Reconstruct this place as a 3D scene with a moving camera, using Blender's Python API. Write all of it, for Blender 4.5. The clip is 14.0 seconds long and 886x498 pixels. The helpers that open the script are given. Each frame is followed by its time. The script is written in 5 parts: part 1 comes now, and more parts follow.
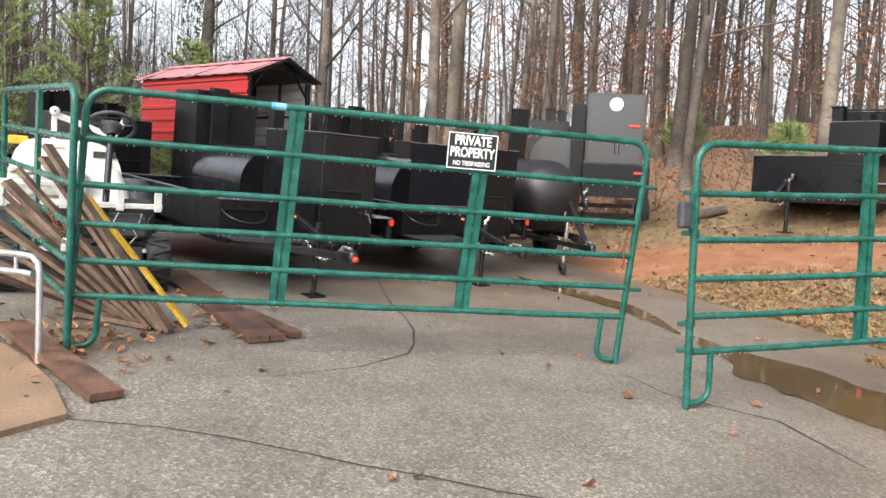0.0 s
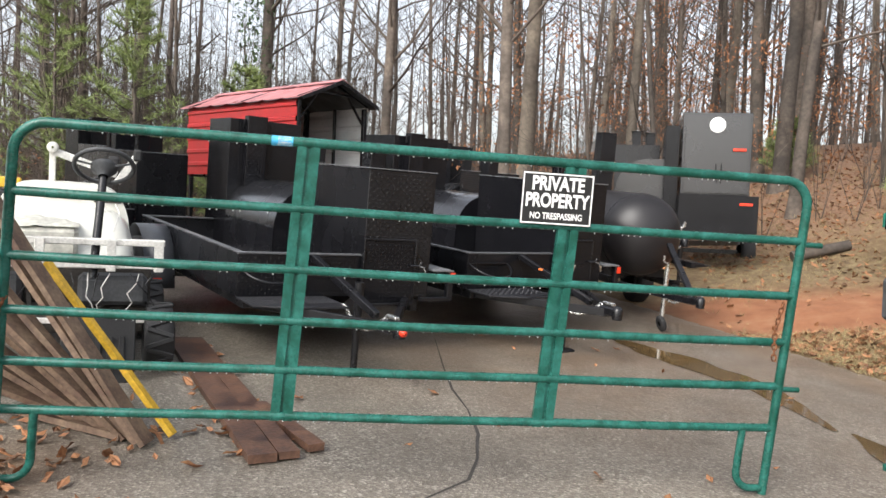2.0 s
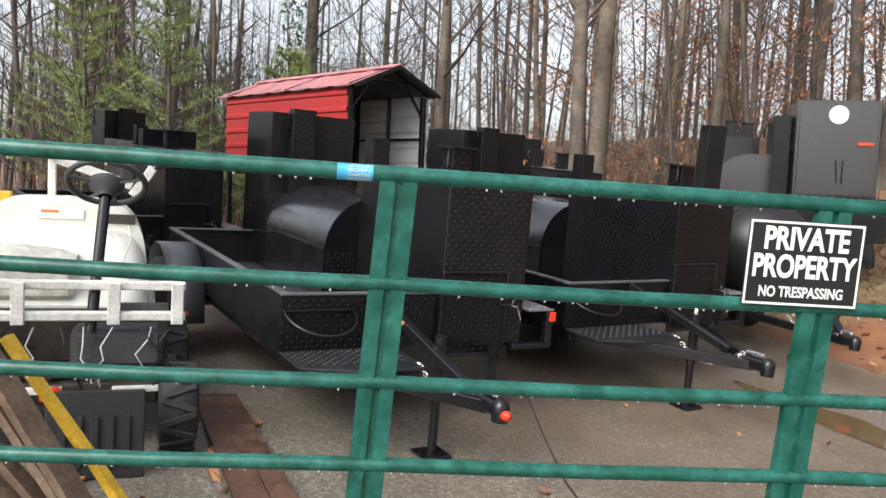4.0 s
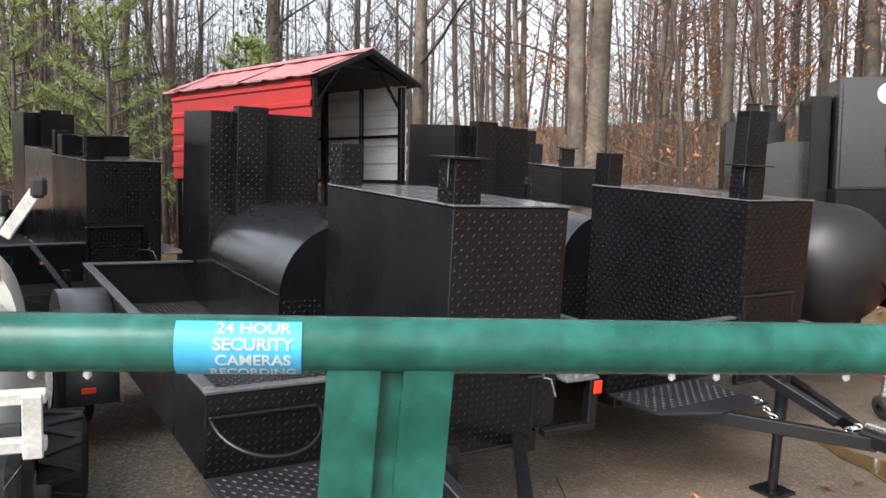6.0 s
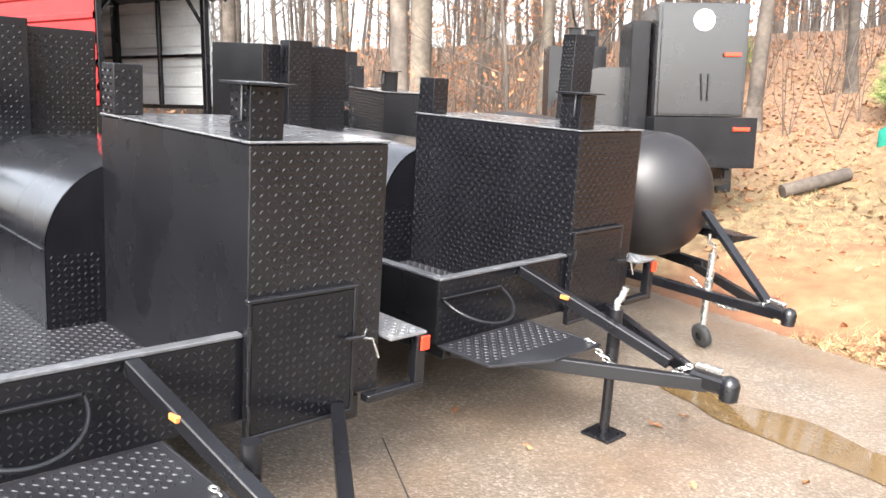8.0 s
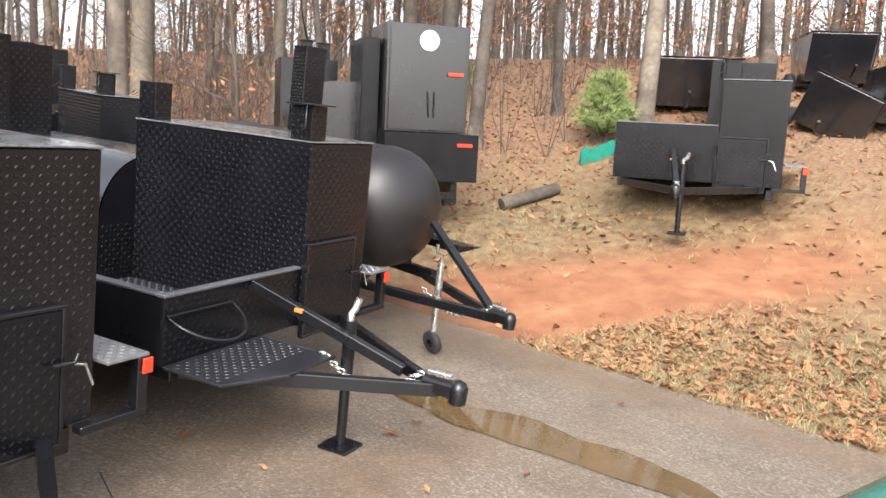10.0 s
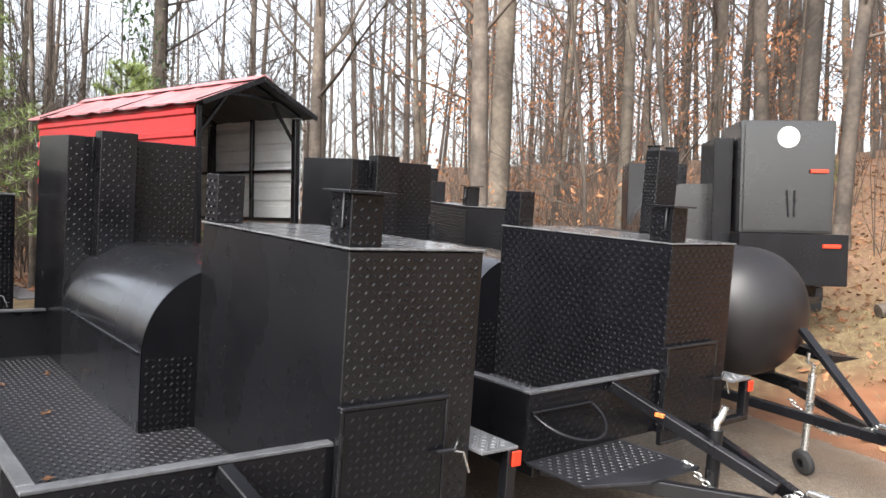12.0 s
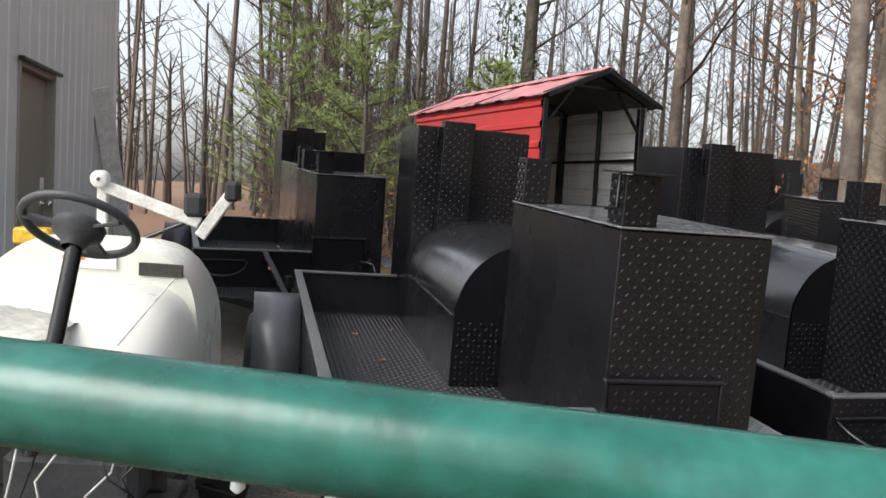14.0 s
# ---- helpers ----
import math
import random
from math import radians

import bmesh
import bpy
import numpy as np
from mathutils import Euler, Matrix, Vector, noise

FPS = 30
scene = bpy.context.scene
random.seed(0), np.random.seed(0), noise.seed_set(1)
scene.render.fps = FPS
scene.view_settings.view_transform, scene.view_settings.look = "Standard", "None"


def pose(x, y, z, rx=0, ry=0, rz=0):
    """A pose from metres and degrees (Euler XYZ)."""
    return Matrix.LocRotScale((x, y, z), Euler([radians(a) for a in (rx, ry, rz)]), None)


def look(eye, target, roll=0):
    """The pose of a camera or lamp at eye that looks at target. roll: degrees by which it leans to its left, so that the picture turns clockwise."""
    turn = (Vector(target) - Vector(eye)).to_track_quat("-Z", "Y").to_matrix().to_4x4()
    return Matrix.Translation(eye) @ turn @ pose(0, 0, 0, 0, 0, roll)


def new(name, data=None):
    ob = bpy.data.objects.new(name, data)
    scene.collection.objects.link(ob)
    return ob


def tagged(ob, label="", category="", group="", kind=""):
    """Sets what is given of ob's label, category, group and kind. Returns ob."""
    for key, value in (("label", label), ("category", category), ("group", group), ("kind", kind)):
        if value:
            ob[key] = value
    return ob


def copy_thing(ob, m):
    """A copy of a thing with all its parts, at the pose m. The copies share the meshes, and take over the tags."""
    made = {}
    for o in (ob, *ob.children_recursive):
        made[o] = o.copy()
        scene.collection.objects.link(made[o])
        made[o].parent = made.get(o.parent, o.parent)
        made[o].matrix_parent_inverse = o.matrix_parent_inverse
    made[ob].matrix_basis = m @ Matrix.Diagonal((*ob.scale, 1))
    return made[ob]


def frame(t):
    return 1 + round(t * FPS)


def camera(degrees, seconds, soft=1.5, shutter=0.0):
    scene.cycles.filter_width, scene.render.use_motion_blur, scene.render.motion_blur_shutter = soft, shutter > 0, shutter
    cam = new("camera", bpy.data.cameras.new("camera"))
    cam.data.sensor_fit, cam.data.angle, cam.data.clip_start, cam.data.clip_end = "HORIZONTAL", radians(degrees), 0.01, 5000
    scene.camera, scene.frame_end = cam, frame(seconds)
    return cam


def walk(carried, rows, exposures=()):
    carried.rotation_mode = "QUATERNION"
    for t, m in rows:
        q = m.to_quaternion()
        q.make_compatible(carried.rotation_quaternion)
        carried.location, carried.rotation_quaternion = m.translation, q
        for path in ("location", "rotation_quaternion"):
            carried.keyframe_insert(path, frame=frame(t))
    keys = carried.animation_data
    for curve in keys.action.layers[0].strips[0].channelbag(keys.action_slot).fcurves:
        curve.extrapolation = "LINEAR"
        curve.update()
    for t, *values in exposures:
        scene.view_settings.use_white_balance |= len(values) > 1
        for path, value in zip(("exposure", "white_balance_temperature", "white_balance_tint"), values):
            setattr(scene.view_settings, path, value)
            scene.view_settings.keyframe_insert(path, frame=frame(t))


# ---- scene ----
cam = camera(57.2, 14.0)
PATH = [
    (0, (0.99, -0.681, 1.12), (0.726, 1.296, 0.972), 2.9),
    (0.5, (0.997, -0.279, 1.172), (0.751, 1.7, 1.022), 3.2),
    (1, (0.927, 0.116, 1.24), (0.671, 2.093, 1.081), 2.9),
    (1.5, (0.905, 0.522, 1.272), (0.606, 2.494, 1.122), 2.0),
    (2, (0.77, 0.89, 1.312), (0.325, 2.837, 1.211), 2.3),
    (4.5, (-0.087, 2.603, 1.583), (-0.644, 4.518, 1.433), 2.3),
    (5, (-0.261, 2.998, 1.626), (-0.846, 4.907, 1.498), 2.1),
    (5.5, (-0.429, 3.344, 1.697), (-1.006, 5.253, 1.550), 0.9),
    (6, (-0.436, 3.673, 1.708), (-0.924, 5.605, 1.537), 0.6),
    (6.5, (-0.460, 3.961, 1.720), (-0.964, 5.884, 1.500), -0.9),
    (7, (-0.513, 4.107, 1.723), (-1.02, 6.02, 1.434), -1.6),
    (7.5, (-0.502, 4.172, 1.723), (-0.865, 6.102, 1.347), -0.9),
    (8, (-0.46, 4.178, 1.737), (-0.527, 6.145, 1.386), 0.8),
    (8.5, (-0.436, 4.207, 1.757), (-0.124, 6.160, 1.457), 2.1),
    (9, (-0.430, 4.222, 1.764), (0.108, 6.122, 1.448), 2.9),
    (9.2, (-0.433, 4.229, 1.758), (0.148, 6.117, 1.446), 3.0),
    (11.5, (-0.482, 4.195, 1.702), (-0.222, 6.169, 1.509), 2.1),
    (12, (-0.553, 4.201, 1.705), (-0.799, 6.184, 1.634), 1.2),
    (12.5, (-0.584, 4.222, 1.695), (-1.059, 6.165, 1.666), 1.3),
    (13, (-0.562, 4.239, 1.694), (-1.289, 6.102, 1.638), 2.8),
    (13.5, (-0.330, 4.199, 1.659), (-1.348, 5.917, 1.568), 3.2),
    (14, (-0.173, 4.147, 1.663), (-1.255, 5.824, 1.543), 3.1),
]
# the clip's own exposure: seconds, stops
EXPOSURES = [(0, 1.35), (2, 1.2), (4.5, 1.05), (5, 1.05), (6, 1.3), (6.5, 1.6), (7, 2.3), (7.5, 2.75), (8, 2.7), (8.5, 2.1), (9, 1.8), (11.5, 1.9), (12, 1.8), (12.5, 1.42), (13, 1.2), (14, 1.05)]
walk(cam, [(t, look(eye, target, roll)) for t, eye, target, roll in PATH], EXPOSURES)

# ---------------------------------------------------------------- world and light
world = bpy.data.worlds.new("overcast_sky")
scene.world = world
world.use_nodes = True
wn, wl = world.node_tree.nodes, world.node_tree.links
sky = wn.new("ShaderNodeTexSky")
sky.sky_type, sky.sun_disc = "NISHITA", False
sky.sun_elevation, sky.sun_rotation = radians(42), radians(200)
sky.dust_density, sky.air_density = 4.0, 1.0
grey = wn.new("ShaderNodeHueSaturation")
grey.inputs["Saturation"].default_value = 0.35
wl.new(sky.outputs[0], grey.inputs["Color"])
wl.new(grey.outputs[0], wn["Background"].inputs["Color"])
wn["Background"].inputs["Strength"].default_value = 0.15
sun_data = bpy.data.lights.new("sun", "SUN")
sun_data.energy, sun_data.angle, sun_data.color = 0.9, radians(40), (1.0, 0.985, 0.96)
sun = new("sun", sun_data)
sun.matrix_world = pose(0, 0, 20, 48, 0, -20)

# ---------------------------------------------------------------- materials


def mat(name, color, rough=0.6, metal=0.0, vary=0.25, scale=6.0, bump=0.0, bscale=60.0, tint=None, spec=0.5, coat=0.0, rvar=0.15, piece=0.0):
    """A painted or raw surface with two scales of colour variation, roughness variation and fine relief."""
    m = bpy.data.materials.new(name)
    m.use_nodes = True
    n, l = m.node_tree.nodes, m.node_tree.links
    b = n["Principled BSDF"]
    co = n.new("ShaderNodeTexCoord")
    big = n.new("ShaderNodeTexNoise")
    big.inputs["Scale"].default_value, big.inputs["Detail"].default_value = scale, 6
    fine = n.new("ShaderNodeTexNoise")
    fine.inputs["Scale"].default_value, fine.inputs["Detail"].default_value = bscale, 4
    l.new(co.outputs["Object"], big.inputs["Vector"])
    l.new(co.outputs["Object"], fine.inputs["Vector"])
    ramp = n.new("ShaderNodeValToRGB")
    other = tint or tuple(c * (1 - vary) for c in color)
    ramp.color_ramp.elements[0].position, ramp.color_ramp.elements[1].position = 0.35, 0.65
    ramp.color_ramp.elements[0].color, ramp.color_ramp.elements[1].color = (*other, 1), (*color, 1)
    l.new(big.outputs["Fac"], ramp.inputs["Fac"])
    mix = n.new("ShaderNodeMix")
    mix.data_type, mix.blend_type = "RGBA", "MULTIPLY"
    mix.inputs[0].default_value = min(1.0, vary * 2)
    lo = n.new("ShaderNodeMapRange")
    lo.inputs["To Min"].default_value, lo.inputs["To Max"].default_value = 0.55, 1.35
    lo.inputs["From Min"].default_value, lo.inputs["From Max"].default_value = 0.25, 0.75
    l.new(fine.outputs["Fac"], lo.inputs["Value"])
    l.new(ramp.outputs["Color"], mix.inputs[6])
    l.new(lo.outputs[0], mix.inputs[7])
    out = mix.outputs[2]
    if piece:
        info = n.new("ShaderNodeObjectInfo")
        geo = n.new("ShaderNodeNewGeometry")
        add = n.new("ShaderNodeMath")
        add.operation = "ADD"
        l.new(info.outputs["Random"], add.inputs[0])
        l.new(geo.outputs["Random Per Island"], add.inputs[1])
        wrap = n.new("ShaderNodeMath")
        wrap.operation = "FRACT"
        l.new(add.outputs[0], wrap.inputs[0])
        mr = n.new("ShaderNodeMapRange")
        mr.inputs["To Min"].default_value, mr.inputs["To Max"].default_value = 1 - piece, 1 + piece
        l.new(wrap.outputs[0], mr.inputs["Value"])
        hsv = n.new("ShaderNodeHueSaturation")
        l.new(mr.outputs[0], hsv.inputs["Value"])
        l.new(out, hsv.inputs["Color"])
        out = hsv.outputs[0]
    l.new(out, b.inputs["Base Color"])
    rr = n.new("ShaderNodeMapRange")
    rr.inputs["To Min"].default_value, rr.inputs["To Max"].default_value = max(0.03, rough - rvar), min(1, rough + rvar)
    l.new(big.outputs["Fac"], rr.inputs["Value"])
    l.new(rr.outputs[0], b.inputs["Roughness"])
    b.inputs["Metallic"].default_value = metal
    b.inputs["Specular IOR Level"].default_value = spec
    b.inputs["Coat Weight"].default_value = coat
    b.inputs["Coat Roughness"].default_value = 0.15
    if bump:
        bu = n.new("ShaderNodeBump")
        bu.inputs["Strength"].default_value, bu.inputs["Distance"].default_value = bump, 0.01
        l.new(fine.outputs["Fac"], bu.inputs["Height"])
        l.new(bu.outputs[0], b.inputs["Normal"])
    return m


BLACK = mat("black_paint_smooth", (0.008, 0.008, 0.0098), 0.28, spec=0.5, vary=0.25, scale=3, bump=0.05, bscale=120)
PLATE = mat("black_paint_tread_plate", (0.007, 0.007, 0.0088), 0.22, spec=0.33, vary=0.2, scale=4, bump=0.05, bscale=150)
SATIN = mat("black_satin_sheet", (0.011, 0.011, 0.0135), 0.26, spec=0.6, vary=0.2, scale=2, bump=0.04, bscale=90, coat=0.9)
TANKPAINT = mat("black_tank_paint", (0.016, 0.014, 0.015), 0.42, spec=0.5, vary=0.3, scale=3, bump=0.04, bscale=90)
# grey base paints the sky's sheen onto wet black lids and shelves
SHEENTOP = mat("wet_black_top_sky_sheen", (0.15, 0.153, 0.16), 0.3, spec=1.0, coat=1.0, vary=0.3, scale=5, bump=0.08, bscale=40)
WETPLATE = mat("wet_tread_plate", (0.020, 0.020, 0.024), 0.42, spec=0.6, vary=0.3, scale=6, bump=0.1, bscale=60)
RIMGREY = mat("scuffed_grey_edge", (0.10, 0.102, 0.108), 0.42, spec=0.8, vary=0.35, scale=12, bump=0.08, bscale=60)
GREEN = mat("green_gate_paint", (0.005, 0.062, 0.043), 0.27, spec=0.36, vary=0.3, scale=14, bump=0.06, bscale=60, tint=(0.022, 0.125, 0.10))
GALV = mat("galvanised_steel", (0.52, 0.53, 0.54), 0.42, metal=0.8, vary=0.2, scale=20, bump=0.05)
CHROME = mat("bright_zinc", (0.7, 0.7, 0.68), 0.25, metal=0.9, vary=0.15, scale=30)
RUST = mat("rusty_chain", (0.22, 0.085, 0.035), 0.8, metal=0.2, vary=0.5, scale=30, bump=0.3)
RUBBER = mat("tyre_rubber", (0.022, 0.022, 0.023), 0.75, vary=0.3, scale=12, bump=0.2, bscale=90)
FENDER = mat("grey_black_fender", (0.07, 0.075, 0.085), 0.34, vary=0.2, scale=5, bump=0.03)
REDLENS = mat("red_reflector", (0.75, 0.05, 0.02), 0.2, vary=0.1)
ORANGE = mat("orange_marker", (0.8, 0.22, 0.06), 0.25, vary=0.1)
CREAM = mat("cream_white_plastic", (0.66, 0.655, 0.595), 0.3, vary=0.03, scale=3, bump=0.01, bscale=30)
DIRTYWHITE = mat("dirty_white_metal", (0.68, 0.67, 0.63), 0.5, vary=0.25, scale=14, bump=0.05)
GREYPLASTIC = mat("grey_worn_plastic", (0.055, 0.058, 0.062), 0.55, vary=0.3, scale=14, bump=0.15)
GRIME = mat("grimy_chassis", (0.05, 0.043, 0.036), 0.8, vary=0.5, scale=18, bump=0.4)
WOOD = mat("weathered_board", (0.20, 0.138, 0.092), 0.75, vary=0.4, scale=7, bump=0.3, bscale=45, tint=(0.10, 0.06, 0.042), piece=0.35)
WETWOOD = mat("wet_red_board", (0.17, 0.088, 0.055), 0.5, vary=0.4, scale=8, bump=0.3, bscale=45, tint=(0.06, 0.03, 0.022), piece=0.3)
YELLOW = mat("yellow_paint_board", (0.62, 0.38, 0.03), 0.5, vary=0.25, scale=15)
REDSHEET = mat("red_painted_sheet", (0.50, 0.026, 0.026), 0.4, vary=0.15, scale=5, bump=0.03)
# red lifted to pink: the wet roof's sky reflection is in the base colour
SHEENROOF = mat("red_wet_roof_sky_sheen", (0.60, 0.22, 0.22), 0.32, spec=0.9, vary=0.2, scale=4, bump=0.03)
WHITESHEET = mat("white_sheet_inside", (0.62, 0.63, 0.62), 0.5, vary=0.12, scale=4)
SIDING = mat("grey_metal_siding", (0.70, 0.71, 0.69), 0.5, vary=0.08, scale=2, bump=0.02)
DOORMAT = mat("taupe_steel_door", (0.30, 0.27, 0.22), 0.5, vary=0.12, scale=3)
WHITE = mat("white_plate", (0.8, 0.8, 0.78), 0.4, vary=0.06)
SIGNBLACK = mat("sign_black", (0.012, 0.012, 0.012), 0.45, vary=0.1)
STICKER = mat("blue_sticker", (0.06, 0.40, 0.68), 0.4, vary=0.15, scale=20)
BARK = mat("grey_brown_bark", (0.125, 0.10, 0.08), 0.9, vary=0.4, scale=2.5, bump=0.6, bscale=14, tint=(0.055, 0.044, 0.036), piece=0.4)
PALEBARK = mat("pale_bark", (0.17, 0.14, 0.108), 0.9, vary=0.35, scale=2, bump=0.5, bscale=12, tint=(0.075, 0.06, 0.047), piece=0.4)
TWIG = mat("twig_bark", (0.10, 0.078, 0.062), 0.9, vary=0.3, scale=2, piece=0.4)
DRYLEAF = mat("brown_dry_leaf", (0.36, 0.16, 0.07), 0.8, vary=0.4, scale=3, tint=(0.22, 0.10, 0.05), piece=0.45)
LITTERLEAF = mat("fallen_leaf", (0.29, 0.14, 0.062), 0.7, vary=0.4, scale=9, tint=(0.20, 0.085, 0.04), piece=0.5)
NEEDLE = mat("pine_needles", (0.23, 0.29, 0.09), 0.7, vary=0.3, scale=3, piece=0.4)
IVY = mat("ivy_leaf", (0.045, 0.085, 0.02), 0.55, vary=0.3, scale=3, piece=0.45)
STRAW = mat("dry_grass", (0.36, 0.29, 0.15), 0.9, vary=0.3, scale=5, piece=0.4)
TARP = mat("green_tarp", (0.02, 0.24, 0.17), 0.5, vary=0.3, scale=9, bump=0.3)
WATER = mat("muddy_water", (0.125, 0.08, 0.035), 0.05, vary=0.2, scale=3, rvar=0.03, spec=0.7)
CRACK = mat("crack_filler", (0.05, 0.045, 0.04), 0.9, vary=0.3, scale=8)
SLAB = mat("stained_concrete", (0.26, 0.17, 0.105), 0.55, vary=0.3, scale=3, bump=0.2, bscale=60)
CLOTH = mat("worn_white_vinyl", (0.62, 0.61, 0.54), 0.6, vary=0.3, scale=10, bump=0.4, bscale=25)
GLASSDROP = mat("water_drop", (0.75, 0.8, 0.82), 0.05, vary=0.02)
FARWOOD = mat("far_woods_bark", (0.12, 0.095, 0.08), 1.0, vary=0.3, scale=1.0, piece=0.4)


def ground_material():
    m = bpy.data.materials.new("lot_and_hill")
    m.use_nodes = True
    n, l = m.node_tree.nodes, m.node_tree.links
    b = n["Principled BSDF"]
    co = n.new("ShaderNodeTexCoord")

    def noise_tex(scale, detail=8, rough=0.6):
        t = n.new("ShaderNodeTexNoise")
        t.inputs["Scale"].default_value, t.inputs["Detail"].default_value, t.inputs["Roughness"].default_value = scale, detail, rough
        l.new(co.outputs["Object"], t.inputs["Vector"])
        return t.outputs["Fac"]

    def ramp(fac, *stops):
        r = n.new("ShaderNodeValToRGB")
        while len(r.color_ramp.elements) < len(stops):
            r.color_ramp.elements.new(0.5)
        for e, (p, c) in zip(r.color_ramp.elements, stops):
            e.position, e.color = p, (*c, 1)
        l.new(fac, r.inputs["Fac"])
        return r.outputs["Color"]

    def blend(fac, a, c, kind="MIX"):
        x = n.new("ShaderNodeMix")
        x.data_type, x.blend_type = "RGBA", kind
        if isinstance(fac, float):
            x.inputs[0].default_value = fac
        else:
            l.new(fac, x.inputs[0])
        l.new(a, x.inputs[6])
        l.new(c, x.inputs[7])
        return x.outputs[2]

    def attr(name):
        a = n.new("ShaderNodeAttribute")
        a.attribute_name = name
        return a.outputs["Fac"]

    def maths(op, a, c):
        x = n.new("ShaderNodeMath")
        x.operation, x.use_clamp = op, True
        for i, v in enumerate((a, c)):
            if isinstance(v, (int, float)):
                x.inputs[i].default_value = v
            else:
                l.new(v, x.inputs[i])
        return x.outputs[0]

    vor = n.new("ShaderNodeTexVoronoi")
    vor.inputs["Scale"].default_value = 85
    l.new(co.outputs["Object"], vor.inputs["Vector"])
    sep = n.new("ShaderNodeSeparateColor")
    l.new(vor.outputs["Color"], sep.inputs[0])
    stone = ramp(sep.outputs[0], (0.0, (0.12, 0.104, 0.088)), (0.5, (0.20, 0.18, 0.152)), (0.85, (0.29, 0.265, 0.228)), (1.0, (0.46, 0.43, 0.38)))
    patches = ramp(noise_tex(1.1), (0.3, (0.62, 0.60, 0.58)), (0.7, (1.0, 0.98, 0.95)))
    asphalt = blend(1.0, stone, patches, "MULTIPLY")
    clay = ramp(noise_tex(3.0), (0.3, (0.17, 0.062, 0.026)), (0.55, (0.25, 0.105, 0.048)), (0.8, (0.30, 0.165, 0.09)))
    grass = ramp(noise_tex(7.0), (0.3, (0.075, 0.045, 0.022)), (0.5, (0.15, 0.102, 0.05)), (0.72, (0.24, 0.19, 0.10)))
    litter = ramp(noise_tex(22.0), (0.3, (0.085, 0.045, 0.026)), (0.5, (0.19, 0.105, 0.06)), (0.72, (0.29, 0.19, 0.12)))
    off = blend(attr("clay"), grass, clay)
    off = blend(attr("litter"), off, litter)
    wob = maths("MULTIPLY", noise_tex(5.0), 0.35)
    edge = maths("GREATER_THAN", maths("SUBTRACT", maths("ADD", attr("soil"), wob), 0.17), 0.5)
    col = blend(edge, asphalt, off)
    mudmask = maths("MULTIPLY", attr("mud"), 0.8)
    col = blend(mudmask, col, ramp(noise_tex(4.0), (0.3, (0.10, 0.058, 0.032)), (0.7, (0.18, 0.11, 0.062))))
    l.new(col, b.inputs["Base Color"])
    wet = ramp(noise_tex(0.8), (0.35, (0.28, 0.28, 0.28)), (0.65, (0.55, 0.55, 0.55)))
    dry = ramp(noise_tex(9.0), (0.3, (0.8, 0.8, 0.8)), (0.7, (0.95, 0.95, 0.95)))
    l.new(blend(edge, wet, dry), b.inputs["Roughness"])
    bu = n.new("ShaderNodeBump")
    bu.inputs["Strength"].default_value, bu.inputs["Distance"].default_value = 0.5, 0.012
    l.new(maths("ADD", maths("MULTIPLY", noise_tex(55.0), 0.8), maths("MULTIPLY", vor.outputs["Distance"], 0.6)), bu.inputs["Height"])
    l.new(bu.outputs[0], b.inputs["Normal"])
    return m


# ---------------------------------------------------------------- building blocks
def smoothstep(a, b, x):
    t = min(1.0, max(0.0, (x - a) / (b - a)))
    return t * t * (3 - 2 * t)


LOT_X, LOT_Y, LOT_Z = -0.0445, 0.0382, -0.209


def past_edge(x, y):
    """Metres past the edge of the asphalt, up the bank."""
    bend = 0.82 * (x - 2.1) + 0.574 * (y - 9.68)
    straight = 0.985 * (x - 3.68) + 0.17 * (y - 5.97)
    return max(min(bend, 6 + 0 * straight), straight) if y < 6.5 else bend


def ground_z(x, y):
    d = past_edge(x, y)
    reach = 60.0
    base = LOT_X * max(-reach, min(reach, x)) * (1 if abs(x) < 8 else 8 / abs(x)) + LOT_Z
    base += LOT_Y * (y if y < 12 else 12 + (y - 12) * 0.15)
    bank = 0.0
    if d > 0:
        bank = 0.2 * d if d < 14 else 2.8 + 0.05 * (d - 14)
        bank += 0.19 * (min(d, 8.0) - 3.2) * smoothstep(3.0, 4.2, d)
        bank *= smoothstep(-0.2, 1.0, d) * smoothstep(-25, 2, y)
    return base + max(0, bank)


def on_lot(x, y, heading, up=0.0, roll=0.0, flat=False):
    """A pose on the ground: local y runs along the heading, z along the lot's slope."""
    n = Vector((0, 0, 1)) if flat else Vector((-LOT_X, -LOT_Y, 1)).normalized()
    a = radians(heading)
    f = Vector((math.cos(a), math.sin(a), 0))
    f = (f - n * f.dot(n)).normalized()
    r = f.cross(n)
    m = Matrix((r, f, n)).transposed().to_4x4()
    return Matrix.Translation((x, y, ground_z(x, y) + up)) @ m @ pose(0, 0, 0, 0, roll, 0)


